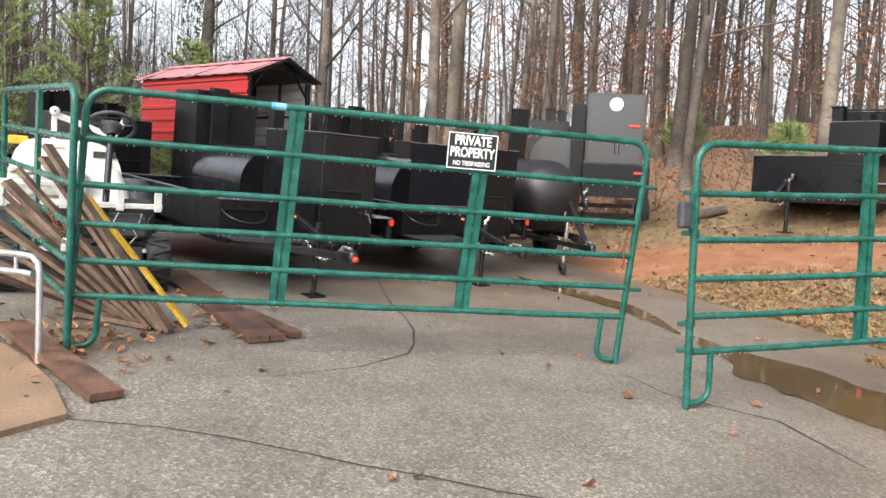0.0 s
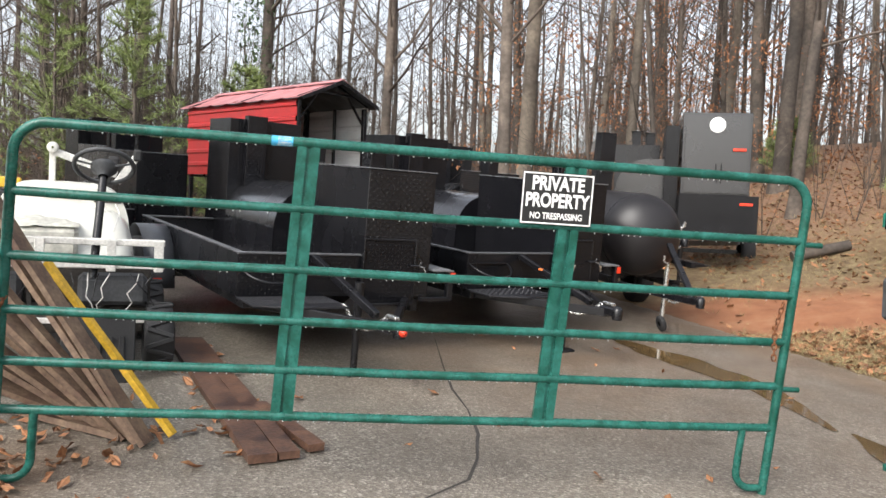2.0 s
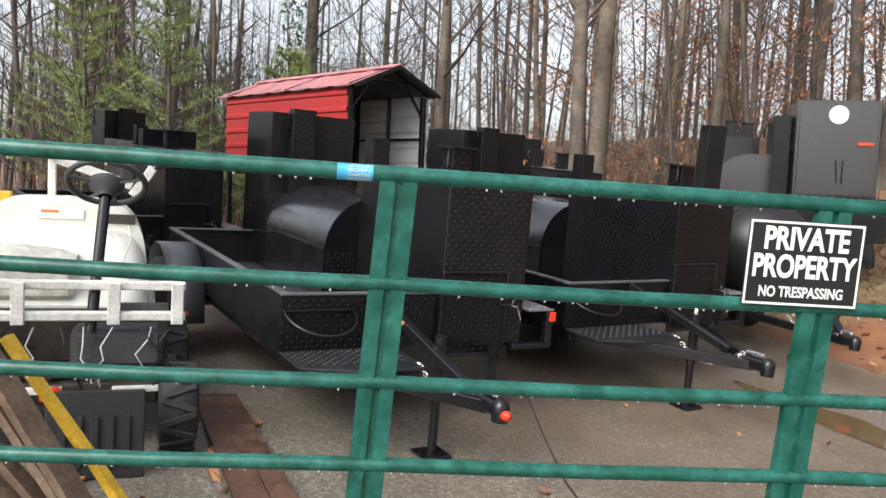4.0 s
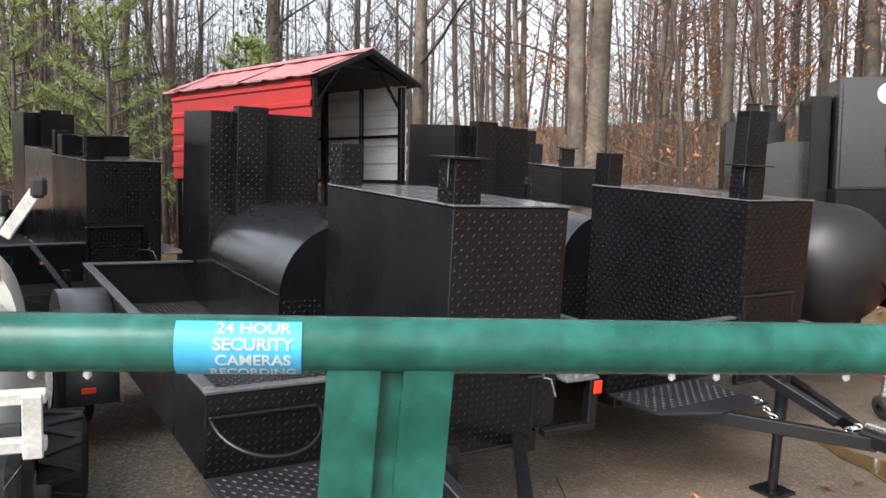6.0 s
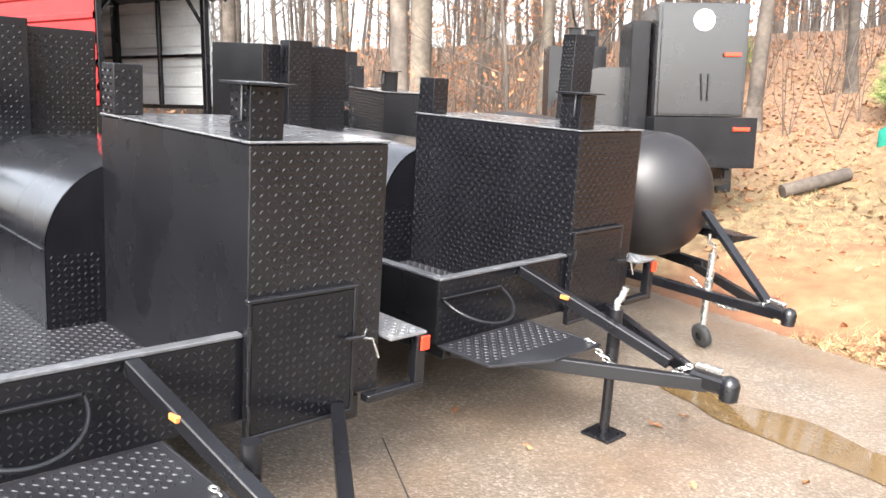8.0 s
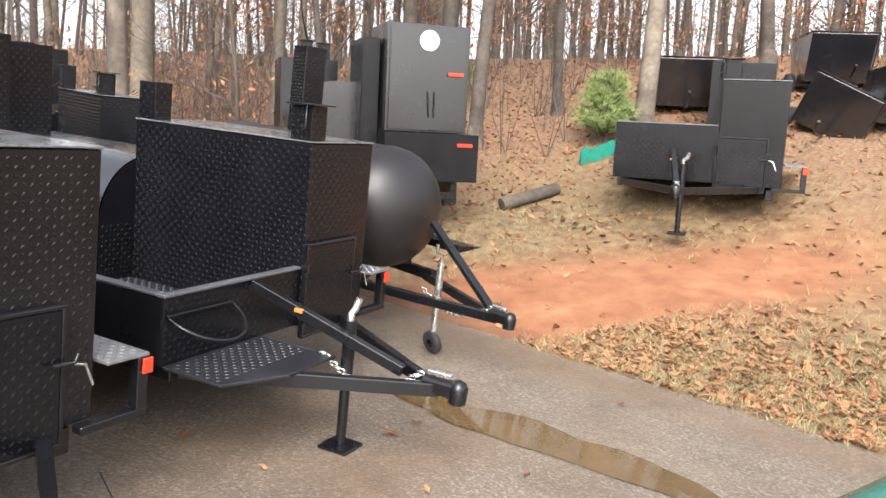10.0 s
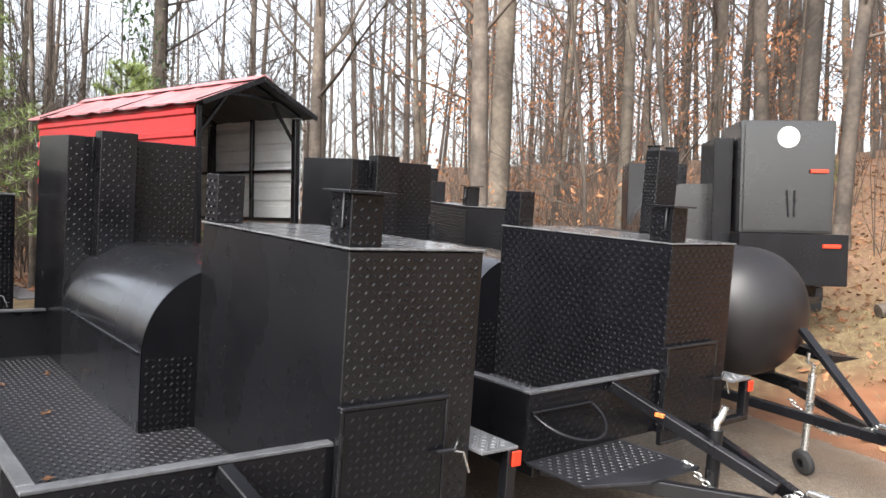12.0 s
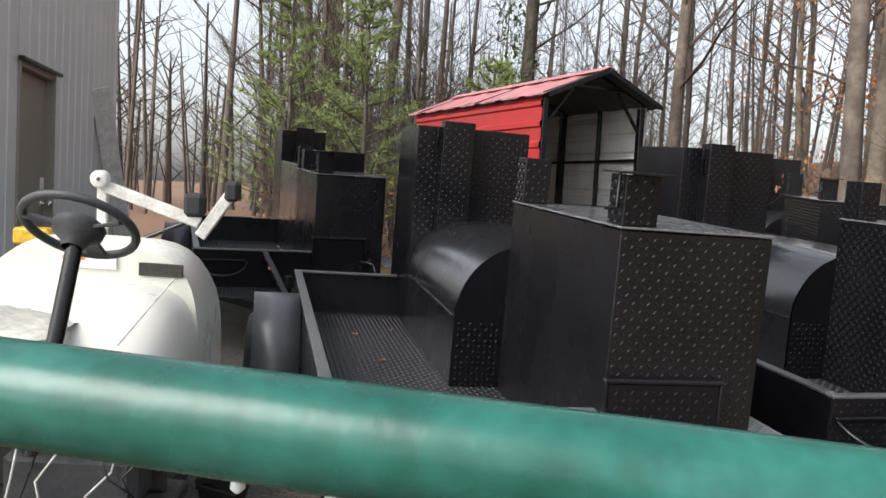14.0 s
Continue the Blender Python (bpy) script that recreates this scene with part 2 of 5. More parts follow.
class Shape:
    """Collects vertices and faces for one mesh."""

    def __init__(self):
        self.v, self.f, self.s = [], [], []

    def add(self, verts, faces, smooth=False):
        k = len(self.v)
        self.v += [tuple(p) for p in verts]
        self.f += [tuple(i + k for i in f) for f in faces]
        self.s += [smooth] * len(faces)
        return self

    def box(self, x0, y0, z0, x1, y1, z1, b=0.004, m=None):
        """A box with chamfered edges."""
        c = Vector(((x0 + x1) / 2, (y0 + y1) / 2, (z0 + z1) / 2))
        h = Vector((abs(x1 - x0) / 2, abs(y1 - y0) / 2, abs(z1 - z0) / 2))
        b = min(b, 0.45 * min(h))
        signs = [(i, j, k) for i in (-1, 1) for j in (-1, 1) for k in (-1, 1)]
        verts, at = [], {}
        for s in signs:
            for a in range(3):
                p = Vector([s[q] * (h[q] - (0 if q == a else b)) for q in range(3)])
                at[s, a] = len(verts)
                p = c + p
                verts.append(m @ p if m else p)
        faces = []
        for a in range(3):
            o = [q for q in range(3) if q != a]
            for sg in (-1, 1):
                ring = []
                for i, j in ((-1, -1), (1, -1), (1, 1), (-1, 1)):
                    s = [0, 0, 0]
                    s[a], s[o[0]], s[o[1]] = sg, i, j
                    ring.append(at[tuple(s), a])
                faces.append(ring if (sg > 0) == (a != 1) else ring[::-1])
        for c0 in range(3):
            o = [q for q in range(3) if q != c0]
            for i in (-1, 1):
                for j in (-1, 1):
                    s1, s2 = [0, 0, 0], [0, 0, 0]
                    s1[c0], s2[c0] = -1, 1
                    s1[o[0]] = s2[o[0]] = i
                    s1[o[1]] = s2[o[1]] = j
                    q = [at[tuple(s1), o[0]], at[tuple(s2), o[0]], at[tuple(s2), o[1]], at[tuple(s1), o[1]]]
                    faces.append(q if (i * j > 0) == (c0 == 1) else q[::-1])
        for s in signs:
            t = [at[s, 0], at[s, 1], at[s, 2]]
            faces.append(t if s[0] * s[1] * s[2] > 0 else t[::-1])
        return self.add(verts, faces)

    def beam(self, a, b, w, h, bevel=0.004):
        """A square bar from a to b."""
        a, b = Vector(a), Vector(b)
        d = b - a
        m = Matrix.Translation(a) @ d.to_track_quat("Y", "Z").to_matrix().to_4x4()
        return self.box(-w / 2, 0, -h / 2, w / 2, d.length, h / 2, bevel, m)

    def tube(self, pts, r, sides=10, caps=True, closed=False, r1=None):
        pts = [Vector(p) for p in pts]
        verts, faces = [], []
        n = len(pts)
        side = None
        for i, p in enumerate(pts):
            if closed:
                d = pts[(i + 1) % n] - pts[i - 1]
            else:
                d = pts[min(i + 1, n - 1)] - pts[max(i - 1, 0)]
            d.normalize()
            if side is None:
                side = d.orthogonal().normalized()
            side = (side - d * side.dot(d)).normalized()
            up = d.cross(side)
            rr = r if r1 is None else r + (r1 - r) * i / (n - 1)
            for k in range(sides):
                a = 2 * math.pi * k / sides
                verts.append(p + side * (math.cos(a) * rr) + up * (math.sin(a) * rr))
        for i in range(n if closed else n - 1):
            for k in range(sides):
                j = (i + 1) % n
                faces.append((i * sides + k, i * sides + (k + 1) % sides, j * sides + (k + 1) % sides, j * sides + k))
        self.add(verts, faces, True)
        if caps and not closed:
            self.add(verts[:sides], [tuple(range(sides))[::-1]])
            self.add(verts[-sides:], [tuple(range(sides))])
        return self

    def lathe(self, profile, centre, axis, sides=24, smooth=True):
        """Profile of (along, radius) turned about an axis."""
        q = Vector(axis).to_track_quat("Z", "Y").to_matrix()
        c = Vector(centre)
        verts, faces = [], []
        for z, r in profile:
            for k in range(sides):
                a = 2 * math.pi * k / sides
                verts.append(c + q @ Vector((r * math.cos(a), r * math.sin(a), z)))
        for i in range(len(profile) - 1):
            for k in range(sides):
                faces.append((i * sides + k, i * sides + (k + 1) % sides, (i + 1) * sides + (k + 1) % sides, (i + 1) * sides + k))
        return self.add(verts, faces, smooth)

    def prism(self, outline, axis, lo, hi, smooth=False):
        """An outline in the two other axes, drawn out along one axis."""
        def at(p, d):
            q = list(p)
            q.insert(axis, d)
            return q
        n = len(outline)
        verts = [at(p, lo) for p in outline] + [at(p, hi) for p in outline]
        self.add(verts, [tuple(range(n)), tuple(range(n, 2 * n))[::-1]])
        return self.add(verts, [(i, i + n, (i + 1) % n + n, (i + 1) % n) for i in range(n)], smooth)

    def lugs(self, o, ux, uy, w, h, pitch=0.028, length=0.022, width=0.0095, high=0.0039):
        """Raised lugs of tread plate over a rectangle."""
        o, ux, uy = Vector(o), Vector(ux).normalized(), Vector(uy).normalized()
        nz = ux.cross(uy)
        verts, faces = [], []
        for j in range(int(h / pitch)):
            for i in range(int(w / pitch)):
                c = o + ux * ((i + 0.5) * pitch) + uy * ((j + 0.5) * pitch)
                d = (ux + uy if (i + j) % 2 else ux - uy).normalized()
                e = d.cross(nz)
                k = len(verts)
                verts += [c - d * length / 2, c + e * width / 2, c + d * length / 2, c - e * width / 2,
                          c + nz * high - d * length * 0.22, c + nz * high + d * length * 0.22]
                faces += [(k, k + 3, k + 5, k + 4), (k + 3, k + 2, k + 5), (k + 2, k + 1, k + 5), (k + 1, k, k + 4, k + 5)]
        return self.add(verts, [f for f in faces])

    def mesh(self, name, material, recalc=True):
        me = bpy.data.meshes.new(name)
        me.from_pydata(self.v, [], self.f)
        me.polygons.foreach_set("use_smooth", self.s)
        me.materials.append(material)
        if recalc:
            bm = bmesh.new()
            bm.from_mesh(me)
            bmesh.ops.recalc_face_normals(bm, faces=bm.faces)
            bm.to_mesh(me)
            bm.free()
        return me


def part(name, shape, material, parent, label=""):
    ob = new(name, shape.mesh(name, material) if isinstance(shape, Shape) else shape)
    ob.parent = parent
    if label:
        ob["label"] = label
    return ob


mesh_part = part


def thing(name, label, category, m=None, group="", kind=""):
    ob = new(name)
    if m:
        ob.matrix_basis = m
    return tagged(ob, label, category, group, kind)


def solo(name, shape, material, label, category, m=None, group="", kind=""):
    ob = new(name, shape.mesh(name, material))
    if m:
        ob.matrix_basis = m
    return tagged(ob, label, category, group, kind)


def arc(cx, cy, r, a0, a1, n):
    return [(cx + r * math.cos(radians(a0 + (a1 - a0) * i / n)), cy + r * math.sin(radians(a0 + (a1 - a0) * i / n))) for i in range(n + 1)]


# ---------------------------------------------------------------- ground
def build_ground():
    xs = sorted(set([round(-8 + 0.2 * i, 3) for i in range(101)] + [-400, -200, -100, -60, -40, -30, -24, -20, -17, -14, -12, -10, -9] + [14, 16, 18, 20, 23, 27, 32, 40, 60, 100, 200, 400]))
    ys = sorted(set([round(-3 + 0.2 * i, 3) for i in range(116)] + [-400, -200, -100, -60, -30, -20, -14, -10, -7, -5, -4] + [22, 24, 26, 29, 33, 38, 45, 60, 100, 200, 400]))
    s = Shape()
    verts = []
    for y in ys:
        for x in xs:
            d = past_edge(x, y)
            rough = 0.035 * noise.noise(Vector((x * 0.8, y * 0.8, 0))) * smoothstep(0.0, 1.5, max(d, y - 13, -x - 7)) + (0.012 * noise.noise(Vector((x * 3, y * 3, 2))) if d > 0.3 else 0)
            verts.append((x, y, ground_z(x, y) + rough))
    nx = len(xs)
    s.add(verts, [(j * nx + i, j * nx + i + 1, (j + 1) * nx + i + 1, (j + 1) * nx + i) for j in range(len(ys) - 1) for i in range(nx - 1)], True)
    me = s.mesh("ground", ground_material(), recalc=False)
    data = {k: [] for k in ("soil", "clay", "litter", "mud")}
    for x, y, z in verts:
        d = past_edge(x, y)
        back = max(y - 12.5 - 0.15 * (x + 3), -6.5 - x - 0.1 * y)
        data["soil"].append(0.5 + max(-0.5, min(0.5, max(d, back) * 1.5)))
        c = math.exp(-(((x - 3.6) / 2.6) ** 2 + ((y - 10.6) / 0.9) ** 2)) + 0.9 * math.exp(-(((x - 1.9) / 0.7) ** 2 + ((y - 10.6) / 0.8) ** 2)) + math.exp(-(((x + 1.9) / 0.5) ** 2 + ((y - 3.4) / 0.5) ** 2))
        data["clay"].append(min(1.0, 1.5 * c))
        data["litter"].append(max(smoothstep(3.2, 6.5, d), smoothstep(13, 16, y)))
        data["mud"].append(max(0, max(math.exp(-((d + 0.25) / 0.35) ** 2) * 0.8, math.exp(-((d + 0.9) / 0.9) ** 2) * (0.35 + 0.4 * noise.noise(Vector((x * 1.3, y * 1.3, 5))))), math.exp(-(((x + 2.0) / 0.35) ** 2 + ((y - 3.9) / 0.5) ** 2)), (0.55 + 0.5 * noise.noise(Vector((x * 1.7, y * 1.7, 9)))) * math.exp(-(((x + y - 8.2) / 2.6) ** 4 + ((y - x - 8.2) / 3.4) ** 4))) if y < 12 else 0)
    for k, v in data.items():
        me.attributes.new(k, "FLOAT", "POINT").data.foreach_set("value", v)
    ob = new("ground", me)
    tagged(ob, "wet grey asphalt lot with clay and leaf-strewn grass bank", "ground", kind="structure")


build_ground()


def blob(points, wob=0.06, seed=1):
    """A wavy closed outline round the middle line of points given with half widths."""
    rng = random.Random(seed)
    left, right = [], []
    dense = []
    for (x0, y0, w0), (x1, y1, w1) in zip(points, points[1:]):
        for i in range(6):
            t = i / 6
            dense.append((x0 + (x1 - x0) * t, y0 + (y1 - y0) * t, w0 + (w1 - w0) * t))
    dense.append(points[-1])
    for i, (x, y, w) in enumerate(dense):
        a, b = dense[max(0, i - 1)], dense[min(len(dense) - 1, i + 1)]
        d = Vector((b[0] - a[0], b[1] - a[1])).normalized()
        k = 1 + 0.55 * noise.noise(Vector((x * 3.1, y * 3.1, seed)))
        left.append((x - d.y * w * k, y + d.x * w * k))
        k = 1 + 0.55 * noise.noise(Vector((x * 3.1, y * 3.1, seed + 20)))
        right.append((x + d.y * w * k, y - d.x * w * k))
    return left, right


def ribbon(name, points, material, label, category, up, seed, kind="structure"):
    left, right = blob(points, seed=seed)
    s = Shape()
    n = len(left)
    verts = [(x, y, ground_z(x, y) + up) for x, y in left + right]
    s.add(verts, [(i, i + 1, n + i + 1, n + i) for i in range(n - 1)])
    return solo(name, s, material, label, category, kind=kind)


ribbon("puddle", [(0.62, 9.05, 0.02), (0.85, 8.75, 0.12), (1.1, 8.45, 0.17), (1.4, 8.15, 0.2), (1.72, 7.75, 0.17), (1.95, 7.3, 0.1), (2.08, 6.85, 0.05), (2.15, 6.6, 0.02)], WATER, "shallow muddy puddle running along the asphalt", "puddle", 0.006, 3)
ribbon("puddle", [(2.25, 6.6, 0.02), (2.4, 6.2, 0.12), (2.65, 5.8, 0.28), (2.85, 5.4, 0.42), (3.0, 5.0, 0.4), (3.0, 4.65, 0.24), (3.05, 4.35, 0.03)], WATER, "brown rain puddle reflecting the sky on asphalt", "puddle", 0.006, 5)
ribbon("crack", [(-1.2, 2.80, 0.004), (-0.75, 2.86, 0.006), (-0.449, 2.846, 0.008), (-0.1, 2.80, 0.007), (0.22, 2.741, 0.009), (0.5, 2.73, 0.008), (0.824, 2.678, 0.008), (1.2, 2.66, 0.006), (1.7, 2.5, 0.003)], CRACK, "dark wandering crack in the asphalt", "crack", 0.003, 7)
ribbon("crack", [(-0.87, 7.9, 0.003), (-0.62, 7.1, 0.006), (-0.38, 6.38, 0.009), (-0.18, 5.95, 0.006), (-0.03, 5.5, 0.011), (0.04, 5.1, 0.007), (0.056, 4.79, 0.009), (-0.17, 4.3, 0.005), (-0.61, 3.85, 0.002)], CRACK, "dark wandering crack in the asphalt", "crack", 0.003, 8)
ribbon("crack", [(1.49, 5.02, 0.003), (1.78, 4.55, 0.006), (2.38, 4.27, 0.010), (2.64, 3.62, 0.005)], CRACK, "dark wandering crack in the asphalt", "crack", 0.003, 9)


# ---------------------------------------------------------------- gate panels
RAILS = (0.345, 0.56, 0.785, 1.02, 1.295, 1.59)
TUBE = 0.0225


def gate_panel(name, label, m, length, uprights, left_leg=True, right_leg=True, lean=0.0):
    """A six-rail tubular panel: local x along it, z up; lean racks its top along x."""
    def part(name, shape, material, parent, label=""):
        shape.v = [(x + lean * z, y, z) for x, y, z in shape.v]
        return mesh_part(name, shape, material, parent, label)

    g = thing(name, label, "gate", m, group="tubular gate panels")
    r, top = 0.13, RAILS[-1]
    pts = [(0, 0, 0.0), (0, 0, 0.5), (0, 0, top - r)]
    pts += [(r - r * math.cos(a), 0, top - r + r * math.sin(a)) for a in [i * math.pi / 16 for i in range(1, 9)]]
    pts += [(length * 0.5, 0, top)]
    pts += [(length - r + r * math.sin(a), 0, top - r + r * math.cos(a)) for a in [i * math.pi / 16 for i in range(0, 9)]]
    pts += [(length, 0, 0.5), (length, 0, 0.0)]
    part("frame", Shape().tube(pts, TUBE, 16), GREEN, g)
    cuts = [0] + list(uprights) + [length]
    for h in RAILS[:-1]:
        for a, b in zip(cuts, cuts[1:]):
            part("rail", Shape().tube([(a, 0, h), ((a + b) / 2, 0, h - 0.004), (b, 0, h)], TUBE * 0.92, 12), GREEN, g)
    for u in uprights:
        s = Shape()
        channel = [(-0.054, -0.014), (-0.012, -0.014), (-0.012, -0.003), (0.006, -0.003), (0.006, -0.014), (0.046, -0.014), (0.046, 0.014), (-0.054, 0.014)]
        s.prism([(u + x, y) for x, y in channel], 2, RAILS[0] - 0.02, top - 0.01)
        part("upright", s, GREEN, g, "pressed channel upright")
    for on, x, d in ((left_leg, 0, 1), (right_leg, length, -1)):
        if on:
            q = 0.16 * d
            leg = [(x + q, 0, RAILS[0]), (x + q, 0, 0.12)] + [(x + q - d * 0.09 * (1 - math.cos(a)), 0, 0.12 - 0.09 * math.sin(a)) for a in [i * math.pi / 12 for i in range(1, 7)]] + [(x, 0, 0.03)]
            part("leg", Shape().tube(leg, TUBE * 0.85, 10), GREEN, g)
    s = Shape()
    rng = random.Random(len(uprights) + int(length * 10))
    for h in RAILS:
        x = 0.2
        while x < length - 0.2:
            x += rng.choice((0.03, 0.04, 0.07, 0.12, 0.2))
            s.lathe([(-0.0035, 0.001), (-0.001, 0.0035), (0.003, 0.003), (0.006, 0.001)], (x, 0, h - TUBE - 0.003), (0, 0, 1), 6)
    drops = part("raindrops", s, GLASSDROP, g, "hanging clear raindrops")
    drops["kind"] = "stuff"
    return g


GATE_X, GATE_Y, GATE_A, LEAN = -1.90, 3.86, 22.0, 0.045


def panel_pose(x, y, angle, lift=0.0, rise=None):
    a = radians(angle)
    f = Vector((math.cos(a), math.sin(a), rise or 0))
    n = Vector((-LOT_X, -LOT_Y, 1)).normalized() if rise is None else f.cross(Vector((math.sin(a), -math.cos(a), 0))).normalized() * -1
    f = (f - n * f.dot(n)).normalized()
    m = Matrix((f, n.cross(f), n)).transposed().to_4x4()
    return Matrix.Translation((x, y, ground_z(x, y) + lift)) @ m


gate_m = panel_pose(GATE_X, GATE_Y, GATE_A)
gate = gate_panel("gate", "closed green tubular steel farm gate, wet with rain", gate_m, 3.66, (1.225, 2.46), lean=LEAN)
gate_panel("gate", "green tubular gate leaf standing beside the puddle", panel_pose(1.85, 4.30, 28, 0.0, 0.03), 3.0, (1.35, 2.5), right_leg=False)
gate_panel("fence_panel", "green tubular panel chained to the gate", panel_pose(-1.86, 3.80, 134), 2.6, (1.1,), left_leg=False)


def text_mesh(words, size, bold=0.0):
    c = bpy.data.curves.new("lettering", "FONT")
    c.body, c.size, c.align_x, c.align_y, c.extrude, c.offset = words, size, "CENTER", "CENTER", 0.0006, bold
    ob = bpy.data.objects.new("lettering", c)
    scene.collection.objects.link(ob)
    me = bpy.data.meshes.new_from_object(ob.evaluated_get(bpy.context.evaluated_depsgraph_get()))
    bpy.data.objects.remove(ob)
    return me


def lettered(name, words, size, width, material, parent, m, bold=0.0):
    me = text_mesh(words, size, bold)
    xs = [v.co.x for v in me.vertices]
    me.transform(Matrix.Diagonal((width / (max(xs) - min(xs)), 1, 1, 1)))
    me.materials.append(material)
    ob = new(name, me)
    ob.parent = parent
    ob.matrix_basis = m
    return ob


def warning_sign():
    m = gate_m @ pose(2.44, -0.032, 1.42, 90, 0, 0) @ Matrix.Scale(0.93, 4)
    s = thing("warning_sign", "black and white private property sign on the gate", "sign", m)
    part("plate", Shape().box(-0.185, -0.13, -0.002, 0.185, 0.13, 0.001, 0.001), SIGNBLACK, s)
    b = Shape()
    for x0, y0, x1, y1 in ((-0.182, -0.127, 0.182, -0.120), (-0.182, 0.120, 0.182, 0.127), (-0.182, -0.12, -0.175, 0.12), (0.175, -0.12, 0.182, 0.12)):
        b.box(x0, y0, 0.0012, x1, y1, 0.002, 0.0002)
    part("border", b, WHITE, s, "white border line")
    lettered("lettering", "PRIVATE", 0.095, 0.27, WHITE, s, pose(0, 0.072, 0.0022), 0.003)
    lettered("lettering", "PROPERTY", 0.095, 0.33, WHITE, s, pose(0, -0.012, 0.0022), 0.003)
    lettered("lettering", "NO TRESPASSING", 0.045, 0.27, WHITE, s, pose(0, -0.088, 0.0022), 0.001)


warning_sign()


def gate_sticker():
    """A blue camera sticker wrapped round the top rail."""
    m = gate_m @ pose(1.175, 0, RAILS[-1])
    st = thing("sticker", "blue camera warning sticker wrapped round the rail", "sticker", m)
    s = Shape()
    r = TUBE + 0.0012
    angles = [radians(120 + 10 * i) for i in range(15)]
    verts = [(x, r * math.cos(a), r * math.sin(a)) for x in (-0.047, 0.047) for a in angles]
    s.add(verts, [(i, i + 1, 15 + i + 1, 15 + i) for i in range(14)], True)
    part("film", s, STICKER, st)
    for words, h, w in (("24 HOUR", 138, 0.07), ("SECURITY", 168, 0.075), ("CAMERAS", 198, 0.07), ("RECORDING", 228, 0.08)):
        me = text_mesh(words, 0.0125, 0.0003)
        xs = [v.co.x for v in me.vertices]
        k = w / (max(xs) - min(xs))
        for v in me.vertices:
            a = radians(h) - v.co.y / r
            v.co = (v.co.x * k * 0.8 + 0.011, (r + 0.0008) * math.cos(a), (r + 0.0008) * math.sin(a))
        me.materials.append(WHITE)
        part("lettering", me, WHITE, st)


gate_sticker()


def chain(name, pts, material, label, link=0.035, wire=0.004):
    """A chain of oval links along points."""
    c = thing(name, label, "chain")
    pts = [Vector(p) for p in pts]
    total = sum((b - a).length for a, b in zip(pts, pts[1:]))
    n = max(2, int(total / (link * 0.72)))
    base = Shape().tube([(link * 0.5 * math.cos(a), link * 0.3 * math.sin(a), 0) for a in [i * math.pi / 6 for i in range(12)]], wire, 6, closed=True).mesh("link", material)
    for i in range(n):
        t = (i + 0.5) / n * total
        for a, b in zip(pts, pts[1:]):
            if t <= (b - a).length:
                break
            t -= (b - a).length
        d = (b - a).normalized()
        q = d.to_track_quat("X", "Z").to_matrix().to_4x4()
        ob = new("link", base)
        ob.parent = c
        ob.matrix_basis = Matrix.Translation(a + d * t) @ q @ pose(0, 0, 0, 90 * (i % 2), 0, 0)
    return c


# ---------------------------------------------------------------- smoker trailers
def wheel_parts(parent, x, y, z, r, w, out=-1):
    """A tyre with a rim, its axle along x."""
    t = r * 0.42
    prof = [(-w / 2 + 0.01, r - t), (-w / 2, r - t * 0.7), (-w / 2 + 0.01, r - 0.03), (-w / 2 + 0.035, r - 0.004), (0, r), (w / 2 - 0.035, r - 0.004), (w / 2 - 0.01, r - 0.03), (w / 2, r - t * 0.7), (w / 2 - 0.01, r - t)]
    wh = part("wheel", Shape().lathe(prof, (x, y, z), (1, 0, 0), 32), RUBBER, parent, "black rubber trailer tyre")
    s = Shape().lathe([(0.0, 0.01), (0.02 * out, 0.06), (0.03 * out, r - t - 0.03), (w / 2 * out, r - t + 0.005), (w / 2 * out * 1.04, r - t + 0.012)], (x, y, z), (1, 0, 0), 24)
    part("rim", s, GALV, wh, "silver painted steel rim")
    for k in range(5):
        a = k * 2 * math.pi / 5
        part("lug_nut", Shape().lathe([(0, 0.011), (0.025 * out, 0.011), (0.027 * out, 0.002)], (x + 0.02 * out, y + 0.055 * math.cos(a), z + 0.055 * math.sin(a)), (1, 0, 0), 6), CHROME, wh)
    return wh


def stack(parent, x0, y0, x1, y1, z0, z1, flap=True):
    """A square chimney with a hinged flap."""
    s = Shape().box(x0, y0, z0, x1, y1, z1, 0.003)
    s.lugs((x0, y0 - 0.001, z0), (1, 0, 0), (0, 0, 1), x1 - x0, z1 - z0)
    s.lugs((x0 - 0.001, y1, z0), (0, -1, 0), (0, 0, 1), y1 - y0, z1 - z0)
    c = part("chimney", s, PLATE, parent, "square tread-plate chimney")
    if flap:
        part("flap", Shape().box(x0 - 0.03, y0 - 0.03, z1 + 0.003, x1 + 0.03, y1 + 0.02, z1 + 0.011, 0.002), BLACK, c)
        part("rod", Shape().tube([(x0 - 0.012, y0 + 0.03, z1 + 0.005), (x0 - 0.012, y0 + 0.03, z0 + 0.06), (x0 - 0.06, y0 + 0.02, z0 + 0.055)], 0.006, 6), BLACK, c)


